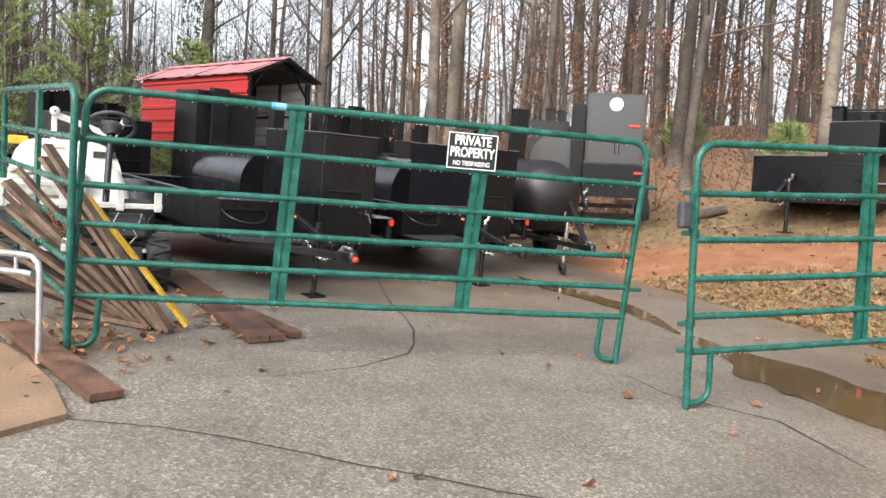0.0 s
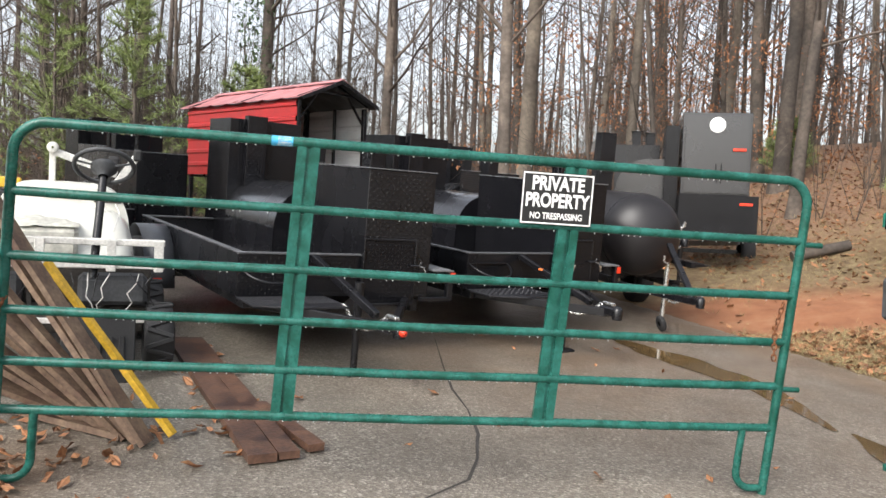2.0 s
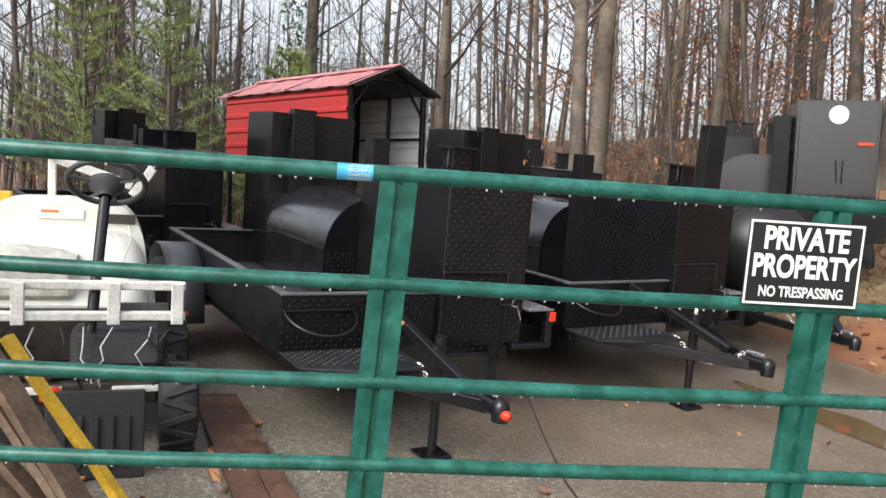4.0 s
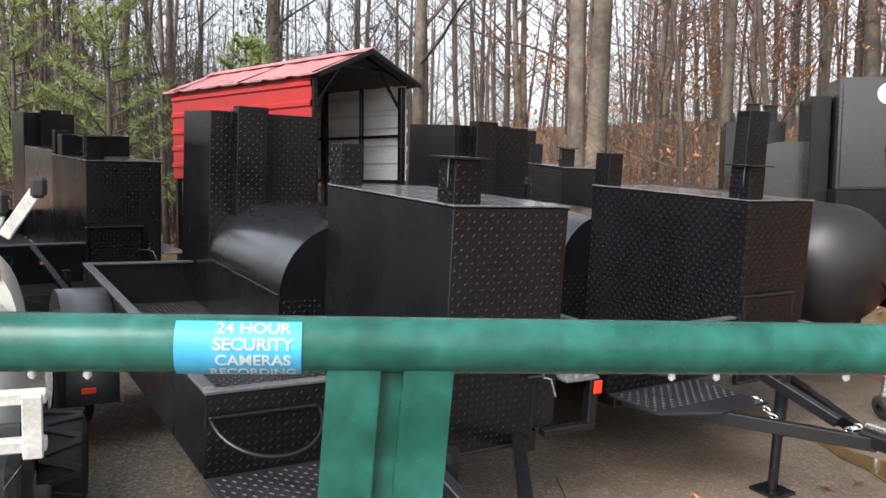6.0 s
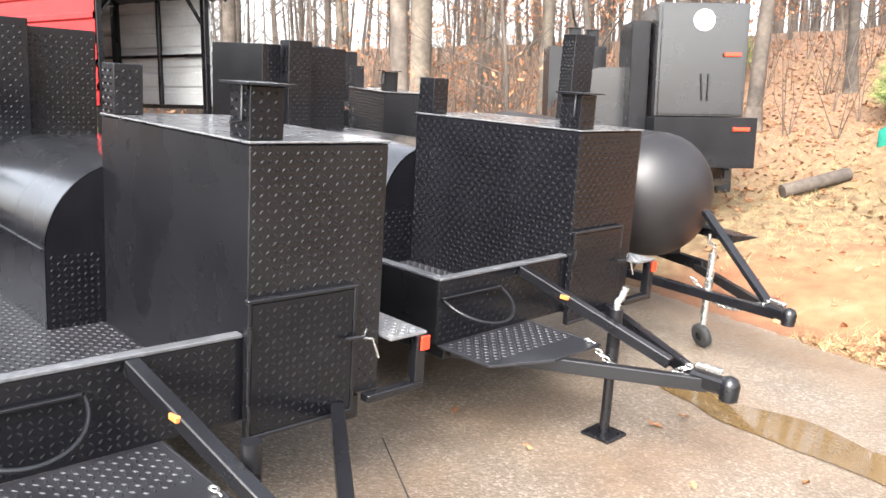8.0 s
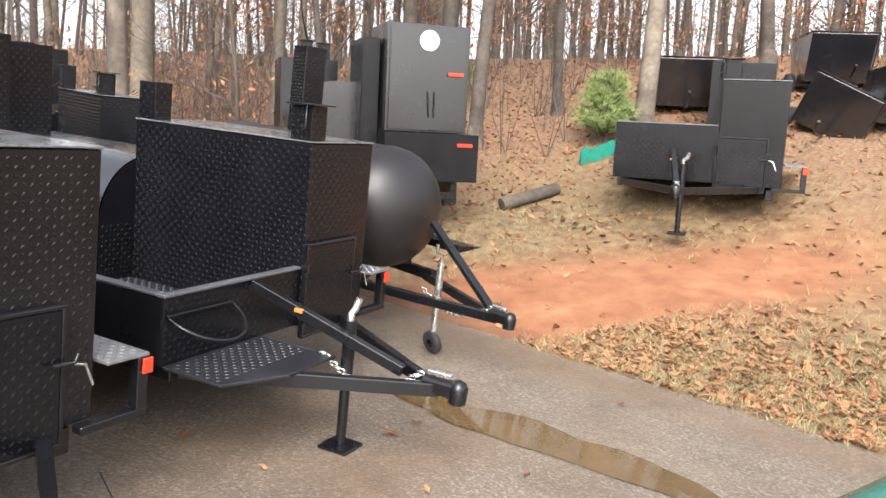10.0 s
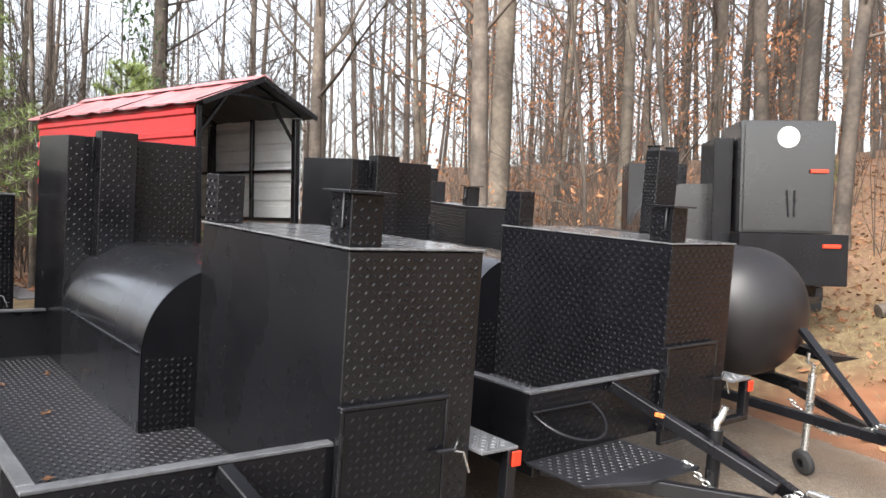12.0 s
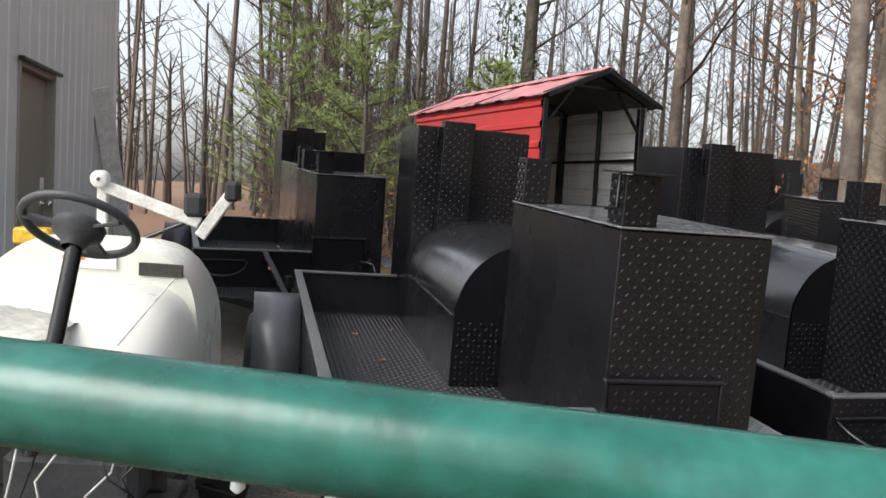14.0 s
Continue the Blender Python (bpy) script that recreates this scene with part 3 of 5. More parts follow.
def tongue(parent, y0, reach, x_mid, z, spread, brace_from=None, crank=True, jack="post"):
    """A-frame drawbar with coupler, jack and chain."""
    tip = (x_mid, y0 - reach, z)
    for sx in spread:
        part("drawbar", Shape().beam((sx, y0, z), tip, 0.048, 0.062), BLACK, parent)
    if brace_from:
        b = part("brace", Shape().beam(brace_from, (x_mid - 0.02, y0 - reach * 0.82, z + 0.05), 0.05, 0.05), BLACK, parent)
    c = Shape().box(x_mid - 0.035, y0 - reach - 0.12, z - 0.02, x_mid + 0.035, y0 - reach + 0.08, z + 0.05, 0.012)
    c.lathe([(-0.05, 0.04), (0.02, 0.045), (0.05, 0.03), (0.06, 0.005)], (x_mid, y0 - reach - 0.1, z + 0.01), (0, 0, 1), 14)
    cp = part("coupler", c, BLACK, parent)
    part("latch", Shape().box(x_mid - 0.015, y0 - reach - 0.06, z + 0.06, x_mid + 0.02, y0 - reach + 0.06, z + 0.085, 0.005), CHROME, cp)
    jy = y0 - reach * 0.5
    if jack == "post":
        j = part("jack", Shape().tube([(x_mid, jy, 0.30), (x_mid, jy, 0.64)], 0.032, 12), BLACK, parent)
        part("inner_tube", Shape().tube([(x_mid, jy, 0.02), (x_mid, jy, 0.32)], 0.025, 12), BLACK, j)
        part("foot", Shape().box(x_mid - 0.08, jy - 0.08, 0.0, x_mid + 0.08, jy + 0.08, 0.018, 0.004), BLACK, j)
        if crank:
            part("crank", Shape().tube([(x_mid, jy, 0.64), (x_mid, jy, 0.67), (x_mid + 0.035, jy, 0.69), (x_mid + 0.045, jy - 0.01, 0.74)], 0.018, 8), CHROME, j, "bright zinc crank")
    else:
        j = part("jack", Shape().tube([(x_mid, jy, 0.16), (x_mid, jy, 0.66)], 0.026, 12), CHROME, parent, "zinc-plated jockey wheel stand")
        part("jockey_wheel", Shape().lathe([(-0.025, 0.03), (-0.025, 0.07), (-0.015, 0.085), (0.015, 0.085), (0.025, 0.07), (0.025, 0.03)], (x_mid, jy, 0.088), (1, 0, 0.3), 18), RUBBER, j)
        part("crank", Shape().tube([(x_mid, jy, 0.66), (x_mid, jy, 0.72), (x_mid - 0.05, jy, 0.74), (x_mid - 0.05, jy, 0.80)], 0.012, 8), CHROME, j)
    k = Shape()
    n = 26
    for i in range(n):
        t = i / (n - 1)
        p = Vector((x_mid - 0.06 + 0.07 * t, jy + 0.1 - t * reach * 0.5, z + 0.05 - 0.12 * math.sin(math.pi * t)))
        q = pose(0, 0, 0, 90 * (i % 2), 0, -80)
        k.tube([p + q @ Vector((0.018 * math.cos(a), 0.011 * math.sin(a), 0)) for a in [w * math.pi / 4 for w in range(8)]], 0.0052, 5, closed=True)
    part("safety_chain", k, CHROME, parent, "bright safety chain draped over the drawbar")


def smoker(m, label, lugs_left=True, jack="post", detail=True, platform=True, tall_tub=0.0, long_side=False):
    """A square firebox smoker on a trailer. Local x to its side, y backwards, z up."""
    t = thing("smoker_trailer", label, "smoker trailer", m, group="black smoker trailers")
    bx, by0, by1, bz0, bz1 = 0.585, 0.075, 1.31, 0.45, 1.42
    s = Shape().box(0, by0, bz0, bx, by1, bz1 - 0.004, 0.004)
    s.lugs((0.005, by0 - 0.0008, bz0), (1, 0, 0), (0, 0, 1), bx, bz1 - bz0 - 0.01)
    if lugs_left:
        s.lugs((-0.0008, by1 - 0.01, bz0), (0, -1, 0), (0, 0, 1), by1 - by0, bz1 - bz0)
    fb = part("firebox", s, PLATE if lugs_left else BLACK, t, "tall tread-plate firebox")
    part("lid", Shape().box(-0.006, by0 - 0.006, bz1, bx + 0.006, by1 + 0.004, bz1 + 0.008, 0.002), SHEENTOP, fb, "wet flat black top plate, sky sheen painted in grey")
    stack(t, 0.01, by0 + 0.02, 0.14, by0 + 0.15, bz1 + 0.009, bz1 + 0.185)
    stack(t, 0.0, by1 - 0.14, 0.125, by1 - 0.012, bz1 + 0.009, bz1 + 0.22, flap=False)
    d = Shape().box(0.0, by0 - 0.03, 0.41, 0.43, by0 - 0.008, 0.885, 0.004)
    d.lugs((0.02, by0 - 0.0305, 0.42), (1, 0, 0), (0, 0, 1), 0.4, 0.45)
    door = part("fire_door", d, PLATE, t, "tread-plate fire door")
    f = Shape()
    f.box(-0.015, by0 - 0.034, 0.40, 0.0, by0 - 0.002, 0.89)
    f.box(-0.015, by0 - 0.034, 0.885, 0.445, by0 - 0.004, 0.90)
    f.box(0.43, by0 - 0.034, 0.40, 0.445, by0 - 0.002, 0.89)
    f.box(-0.015, by0 - 0.034, 0.392, 0.445, by0 - 0.004, 0.41)
    part("door_frame", f, BLACK, door)
    part("latch_bar", Shape().tube([(0.38, by0 - 0.05, 0.70), (0.46, by0 - 0.06, 0.70), (0.475, by0 - 0.06, 0.73)], 0.009, 8), BLACK, door)
    part("handle", Shape().tube([(0.45, by0 - 0.062, 0.70), (0.495, by0 - 0.07, 0.69), (0.525, by0 - 0.075, 0.61)], 0.005, 8), CHROME, door, "bright steel latch handle")
    for z in (0.50, 0.78):
        part("hinge", Shape().tube([(-0.012, by0 - 0.04, z - 0.03), (-0.012, by0 - 0.04, z + 0.03)], 0.009, 8), BLACK, door)
    # tub
    x0, y0, y1, rim, fl = -0.955, 0.085, 3.02, 0.775, 0.49
    s = Shape().box(x0, y0 + 0.01, fl - 0.03, x0 + 0.012, y1, rim - 0.014, 0.002)
    part("tub_side", s, BLACK, t)
    s = Shape().box(x0, y0, fl - 0.03, 0.0, y0 + 0.012, rim + tall_tub - 0.014, 0.002)
    s.lugs((x0, y0 - 0.0008, fl - 0.02), (1, 0, 0), (0, 0, 1), 0.95, 0.3 + tall_tub)
    part("tub_front", s, PLATE, t, "tread-plate front wall")
    part("tub_back", Shape().box(x0, y1 - 0.012, fl - 0.03, 0.5, y1, rim - 0.014, 0.002), BLACK, t)
    s = Shape().box(x0 - 0.004, y0 - 0.004, rim + tall_tub - 0.014, -0.01, y0 + 0.04, rim + tall_tub, 0.003)
    s.box(x0 - 0.004, y0 + 0.041, rim - 0.012, x0 + 0.045, y1, rim + 0.002, 0.003)
    s.box(x0 + 0.046, y1 - 0.045, rim - 0.013, -0.26, y1, rim + 0.001, 0.003)
    part("rim_angle", s, RIMGREY, t, "scuffed steel angle rim")
    s = Shape().box(x0 + 0.013, y0 + 0.013, fl - 0.01, -0.001, y1 - 0.013, fl, 0.001)
    s.lugs((x0 + 0.02, y0 + 0.02, fl + 0.0005), (1, 0, 0), (0, 1, 0), 0.93, 2.85)
    part("tub_floor", s, WETPLATE, t, "wet tread-plate floor")
    part("chassis_rail", Shape().box(x0 + 0.05, y0, fl - 0.11, x0 + 0.1, y1, fl - 0.032, 0.004), BLACK, t)
    part("chassis_rail", Shape().box(0.46, y0 + 0.02, fl - 0.16, 0.52, y1, fl - 0.06, 0.004), BLACK, t)
    if long_side:
        part("side_body", Shape().box(0.002, 1.312, fl + 0.01, 0.56, 2.648, 1.46, 0.004), SATIN, t, "long plain sheet side")
        part("raised_box", Shape().box(0.01, 0.95, bz1 + 0.009, 0.58, 1.30, bz1 + 0.19, 0.004), PLATE, t)
    else:
        # hood: an upright front with a quarter-round top
        hx, hz, hr = 0.125, 0.84, 0.375
        prof = [(-0.25, fl + 0.002), (-0.25, hz)] + arc(hx, hz, hr, 180, 90, 14)[1:] + [(0.5, hz + hr), (0.5, fl + 0.002)]
        k = len(prof)
        s = Shape()
        ring0 = [(x, 1.312, z) for x, z in prof]
        ring1 = [(x, 2.648, z) for x, z in prof]
        s.add(ring0 + ring1, [(i, i + 1, k + i + 1, k + i) for i in range(1, 16)], True)
        s.add(ring0 + ring1, [(0, 1, k + 1, k), (16, 17, k + 17, k + 16), (k - 1, 0, k, 2 * k - 1)])
        part("hood", s, SATIN, t, "rounded wet cooking-chamber hood")
        s = Shape().add([(x, 1.3115 - 0.012, z) for x, z in prof], [tuple(range(k))])
        s.add([(x, 1.335, z) for x, z in prof], [tuple(range(k))])
        s.lugs((-0.24, 1.298, fl), (1, 0, 0), (0, 0, 1), 0.235, 0.36)
        part("hood_end", s, PLATE, t)
        part("hood_lip", Shape().box(-0.258, 1.33, hz - 0.008, -0.25, 2.64, hz + 0.006, 0.002), BLACK, t)
    # tower
    tx = 0.0 if long_side else -0.25
    s = Shape().box(tx, 2.65, fl + 0.01, 0.49, 3.34, 1.80, 0.004)
    s.lugs((tx + 0.005, 2.649, 0.9), (1, 0, 0), (0, 0, 1), 0.48 - tx, 0.89)
    part("warming_tower", s, PLATE, t, "tall tread-plate upright cabinet")
    s = Shape().box(tx + 0.14, 2.53, 1.12, tx + 0.34, 2.648, 1.835, 0.004)
    s.lugs((tx + 0.145, 2.529, 1.13), (1, 0, 0), (0, 0, 1), 0.19, 0.7)
    part("flue", s, PLATE, t, "square flue box")
    part("tower_handle", Shape().tube([(-0.12, 2.60, 1.62), (-0.135, 2.58, 1.62), (-0.135, 2.58, 1.80)], 0.008, 6), BLACK, t)
    # side shelf on the far side
    s = Shape().box(0.60, 0.02, 0.655, 0.79, 1.2, 0.668, 0.002)
    s.lugs((0.605, 0.03, 0.6685), (1, 0, 0), (0, 1, 0), 0.18, 1.15)
    sh = part("side_shelf", s, SHEENTOP, t, "tread-plate side shelf")
    s = Shape().box(0.74, 0.02, 0.45, 0.79, 0.07, 0.654)
    s.box(0.5, 0.02, 0.42, 0.79, 0.07, 0.452)
    part("bracket", s, BLACK, sh)
    part("marker_light", Shape().box(0.755, 0.008, 0.59, 0.80, 0.019, 0.65, 0.004), REDLENS, sh, "orange-red marker lens")
    # wheels and fenders
    for wx, out in ((-1.085, -1), (0.66, 1)):
        w = wheel_parts(t, wx + 0.06 * out, 2.12, 0.33, 0.33, 0.2, out)
        s = Shape()
        outer = arc(2.12, 0.33, 0.44, 8, 172, 16)
        inner = arc(2.12, 0.33, 0.432, 8, 172, 16)
        outer = [(2.12 + 0.46, 0.26)] + outer + [(2.12 - 0.46, 0.26)]
        inner = [(2.12 + 0.452, 0.26)] + inner + [(2.12 - 0.452, 0.26)]
        n = len(outer)
        xa, xb = wx - 0.125, wx + 0.125
        ring = [(xa, y, z) for y, z in outer] + [(xb, y, z) for y, z in outer] + [(xb, y, z) for y, z in inner] + [(xa, y, z) for y, z in inner]
        fs = [(q * n + i, q * n + i + 1, (q + 1) % 4 * n + i + 1, (q + 1) % 4 * n + i) for q in range(4) for i in range(n - 1)]
        s.add(ring, fs + [(0, n, 2 * n, 3 * n), (n - 1, 4 * n - 1, 3 * n - 1, 2 * n - 1)], True)
        fe = part("fender", s, FENDER, t, "round grey-black steel fender")
        part("reflector", Shape().box(wx - 0.06, 2.12 - 0.468, 0.32, wx + 0.01, 2.12 - 0.461, 0.35, 0.003), REDLENS, fe, "red reflector")
    part("axle", Shape().box(-0.98, 2.09, 0.30, 0.55, 2.15, 0.36), BLACK, t)
    tongue(t, y0, 0.98, -0.26, 0.42, (-0.85, 0.40), (-0.40, y0 - 0.01, rim - 0.03), lugs_left, jack=jack)
    if platform:
        s = Shape().add([(-0.95, 0.08, 0.462), (-0.30, 0.08, 0.462), (-0.30, -0.36, 0.462), (-0.66, -0.36, 0.462), (-0.95, -0.24, 0.462)], [(4, 3, 2, 1, 0)])
        s.add([(-0.95, 0.08, 0.452), (-0.30, 0.08, 0.452), (-0.30, -0.36, 0.452), (-0.66, -0.36, 0.452), (-0.95, -0.24, 0.452)], [(0, 1, 2, 3, 4)])
        for a, b in (((-0.95, -0.24), (-0.66, -0.36)), ((-0.66, -0.36), (-0.3, -0.36)), ((-0.95, 0.08), (-0.95, -0.24)), ((-0.3, 0.08), (-0.3, -0.36))):
            s.beam((*a, 0.457), (*b, 0.457), 0.01, 0.014, 0.002)
        s.lugs((-0.94, -0.22, 0.4625), (1, 0, 0), (0, 1, 0), 0.63, 0.29)
        part("step_plate", s, WETPLATE, t, "tread-plate step over the drawbar")
        part("spare_hoop", Shape().tube([(-0.74 - 0.2 * math.cos(a), y0 - 0.012 - 0.19 * math.sin(a), 0.675 - 0.09 * math.sin(a)) for a in [i * math.pi / 18 for i in range(19)]], 0.008, 8), BLACK, t)
        part("hoop_bar", Shape().box(-0.95, y0 - 0.025, 0.678, -0.55, y0 - 0.004, 0.69, 0.003), BLACK, t)
    part("marker", Shape().box(-0.395, -0.215, 0.655, -0.375, -0.17, 0.675, 0.003), ORANGE, t, "orange marker")
    return t


SCALE = Matrix.Scale(1.045, 4)
smoker_a = smoker(on_lot(-1.235, 6.91, 135.5, 0.0, 0.7) @ SCALE, "black steel smoker trailer with smooth firebox side", lugs_left=False)
part("coupler_cap", Shape().lathe([(-0.03, 0.01), (-0.025, 0.022), (0.0, 0.026), (0.022, 0.02), (0.03, 0.004)], (-0.26, -1.04, 0.42), (0, -1, 0), 14), REDLENS, smoker_a, "red plastic coupler cap")
smoker_b = smoker(on_lot(0.112, 8.60, 137.0, 0.0, 0.0) @ SCALE, "black tread-plate smoker trailer parked beside a puddle")
for x, y, head, label in ((-1.36, 12.2, 114, "black smoker trailer in the back row near the woods"),):
    c = copy_thing(smoker_b, on_lot(x, y, head, 0.0) @ Matrix.Diagonal((0.94, 1.0, 1.03, 1)))
    c["label"] = label
smoker(on_lot(-4.93, 9.46, 141, -0.03) @ SCALE, "black smoker trailer with plain side behind the golf cart", lugs_left=False, long_side=True)
smoker(on_lot(4.83, 11.79, 53, 0.0, flat=True) @ Matrix.Scale(1.15, 4), "black smoker trailer standing on red clay bank", platform=False, tall_tub=0.23)


def tank_trailer():
    """A horizontal domed tank cooker on a drawbar."""
    m = on_lot(1.03, 10.03, 116, 0.0, 1.0)
    t = thing("tank_smoker_trailer", "black domed tank smoker on a trailer frame", "smoker trailer", m, group="black smoker trailers")
    r, cz = 0.455, 0.96
    dome = [(-r * 0.78 * math.cos(a), r * math.sin(a)) for a in [i * math.pi / 24 for i in range(0, 13)]]
    dome[0] = (-r * 0.78, 0.002)
    prof = dome + [(2.3, r), (2.3 + 0.2, r * 0.8), (2.6, 0.01)]
    part("tank", Shape().lathe(prof, (-0.1, 0.25, cz), (0, 1, 0), 40), TANKPAINT, t, "smooth satin black domed tank")
    part("seam", Shape().lathe([(0.0, r + 0.001), (0.005, r + 0.004), (0.02, r + 0.004), (0.025, r + 0.001)], (-0.1, 0.27, cz), (0, 1, 0), 40), BLACK, t)
    s = Shape().box(-0.17, 1.42, 1.10, 0.03, 1.62, 2.12, 0.004)
    s.lugs((-0.17, 1.4195, 1.4), (1, 0, 0), (0, 0, 1), 0.2, 0.7)
    s.lugs((-0.1705, 1.62, 1.4), (0, -1, 0), (0, 0, 1), 0.2, 0.7)
    part("chimney", s, PLATE, t, "square tread-plate chimney")
    part("fin", Shape().prism([(0.36, 0.72), (0.62, 0.70), (0.36, 0.66)], 1, -0.1, 0.6), BLACK, t)
    for x in (-0.45, 0.3):
        part("chassis_rail", Shape().box(x, 0.1, 0.40, x + 0.07, 2.7, 0.48), BLACK, t)
    for y in (0.35, 2.0):
        part("cradle", Shape().box(-0.45, y, 0.482, 0.3, y + 0.06, 0.58), BLACK, t)
    tongue(t, 0.2, 1.2, -0.08, 0.42, (-0.42, 0.33), None, jack="wheel")
    part("brace", Shape().beam((0.06, -0.12, 0.90), (-0.06, -0.9, 0.47), 0.06, 0.04), BLACK, t)
    for wx, out in ((-0.75, -1), (0.6, 1)):
        wheel_parts(t, wx, 1.6, 0.33, 0.33, 0.2, out)
    part("axle", Shape().box(-0.7, 1.57, 0.30, 0.55, 1.63, 0.36), BLACK, t)


tank_trailer()


def cabinet_trailer():
    """A tall cabinet smoker with a round white gauge plate on its door."""
    m = on_lot(1.44, 12.76, 91, 0.0, flat=True) @ Matrix.Scale(1.1, 4)
    t = thing("cabinet_smoker_trailer", "black upright cabinet smoker trailer with round white plate", "smoker trailer", m, group="black smoker trailers")
    s = Shape().box(0.0, 0.15, 1.1, 0.85, 0.95, 2.15, 0.006)
    s.lugs((0.02, 0.1495, 1.12), (1, 0, 0), (0, 0, 1), 0.82, 1.0, high=0.001)
    part("cabinet", s, SATIN, t, "tall grey-black cabinet body")
    d = part("cabinet_door", Shape().box(0.03, 0.125, 1.12, 0.82, 0.148, 2.12, 0.004), SATIN, t)
    part("gauge_plate", Shape().lathe([(0, 0.1), (0.004, 0.1), (0.006, 0.092), (0.006, 0.001)], (0.42, 0.12, 1.99), (0, -1, 0), 28), WHITE, d, "round white plate")
    for z, x in ((1.66, 0.78), (0.97, 0.88)):
        part("red_handle", Shape().box(x - 0.16, 0.0 if z < 1 else 0.09, z, x, 0.02 if z < 1 else 0.11, z + 0.035, 0.008), REDLENS, d, "red latch handle")
    part("bar", Shape().beam((0.44, 0.11, 1.25), (0.42, 0.11, 1.5), 0.012, 0.012), BLACK, d)
    part("bar", Shape().beam((0.49, 0.11, 1.25), (0.49, 0.11, 1.5), 0.012, 0.012), BLACK, d)
    s = Shape().box(-0.02, 0.02, 0.62, 0.95, 0.95, 1.095, 0.005)
    s.lugs((-0.01, 0.0195, 0.63), (1, 0, 0), (0, 0, 1), 0.95, 0.45)
    part("firebox", s, PLATE, t, "tread-plate lower firebox")
    s = Shape().box(-0.2, 0.35, 0.9, -0.02, 0.95, 2.0, 0.005)
    s.lugs((-0.2, 0.3495, 0.92), (1, 0, 0), (0, 0, 1), 0.17, 1.05)
    part("side_flue", s, PLATE, t)
    prof = [(-0.85, 0.95), (-0.85, 1.15)] + arc(-0.4, 1.15, 0.42, 180, 90, 10) + [(-0.2, 1.57), (-0.2, 0.95)]
    part("hood", Shape().prism(prof, 1, 0.6, 1.7), SATIN, t)
    s = Shape().box(-0.85, 1.702, 0.9, -0.2, 2.3, 1.85, 0.005)
    part("rear_box", s, BLACK, t)
    stack(t, -0.6, 1.8, -0.48, 1.92, 1.851, 2.05)
    stack(t, -0.4, 1.8, -0.28, 1.92, 1.851, 2.03)
    part("bed", Shape().box(-0.9, 0.4, 0.80, -0.021, 2.4, 0.895), BLACK, t)
    part("chassis_rail", Shape().box(-0.85, 0.1, 0.48, -0.78, 2.5, 0.6), BLACK, t)
    part("chassis_rail", Shape().box(0.7, 0.1, 0.48, 0.77, 2.5, 0.6), BLACK, t)
    for wx, out in ((-1.0, -1), (1.05, 1)):
        wheel_parts(t, wx, 1.5, 0.33, 0.33, 0.2, out)
    part("axle", Shape().box(-0.95, 1.47, 0.30, 1.0, 1.53, 0.36), BLACK, t)
    part("bed_post", Shape().box(-0.84, 0.3, 0.6, -0.79, 0.36, 0.80), BLACK, t)
    tongue(t, 0.1, 1.0, 0.0, 0.5, (-0.8, 0.72), None)


cabinet_trailer()


def dump_cart(m, label):
    """A tub cart with a raked front, on two wheels."""
    t = thing("dump_cart", label, "cart", m, group="black dump carts")
    outer = [(-0.05, 0.98), (0.25, 0.28), (1.25, 0.28), (1.4, 1.0)]
    s = Shape()
    for x in (0.0, 0.92):
        s.prism(outer, 0, x, x + 0.02)
    s.beam((0.46, -0.04, 0.97), (0.46, 0.25, 0.29), 0.9, 0.012)
    s.beam((0.46, 0.25, 0.29), (0.46, 1.25, 0.29), 0.9, 0.012)
    s.beam((0.46, 1.25, 0.29), (0.46, 1.39, 0.98), 0.9, 0.012)
    part("tub", s, SATIN, t, "glossy black steel tub")
    part("tub_rim", Shape().tube([(0, -0.05, 0.99), (0.94, -0.05, 0.99), (0.94, 1.4, 1.01), (0, 1.4, 1.01)], 0.014, 8, closed=True), BLACK, t)
    for wx, out in ((-0.1, -1), (1.04, 1)):
        wh = part("wheel", Shape().lathe([(-0.06, 0.1), (-0.07, 0.14), (-0.06, 0.2), (0, 0.215), (0.06, 0.2), (0.07, 0.14), (0.06, 0.1)], (wx, 0.8, 0.215), (1, 0, 0), 24), RUBBER, t)
        part("rim", Shape().lathe([(0.0, 0.005), (0.03 * out, 0.09), (0.06 * out, 0.105)], (wx, 0.8, 0.215), (1, 0, 0), 18), DIRTYWHITE, wh, "white rim")
    part("axle", Shape().tube([(-0.1, 0.8, 0.215), (1.04, 0.8, 0.215)], 0.02, 8), BLACK, t)
    part("drawbar", Shape().tube([(0.46, 0.3, 0.25), (0.46, -0.6, 0.3), (0.46, -0.8, 0.45)], 0.02, 8), BLACK, t)


for x, y, h, up, tilt in ((6.1, 15.3, 60, 0.0, 0), (6.95, 13.55, 42, 0.05, 26), (8.3, 14.7, 62, 0.0, 0), (7.75, 12.65, 58, 0.0, 4), (9.8, 14.05, 60, 0, 0), (9.05, 11.85, 62, 0, 0)):
    dump_cart(on_lot(x, y, h, up, flat=True) @ pose(0, 0, 0, 0, tilt, 0), "black steel tub cart on the leafy bank")


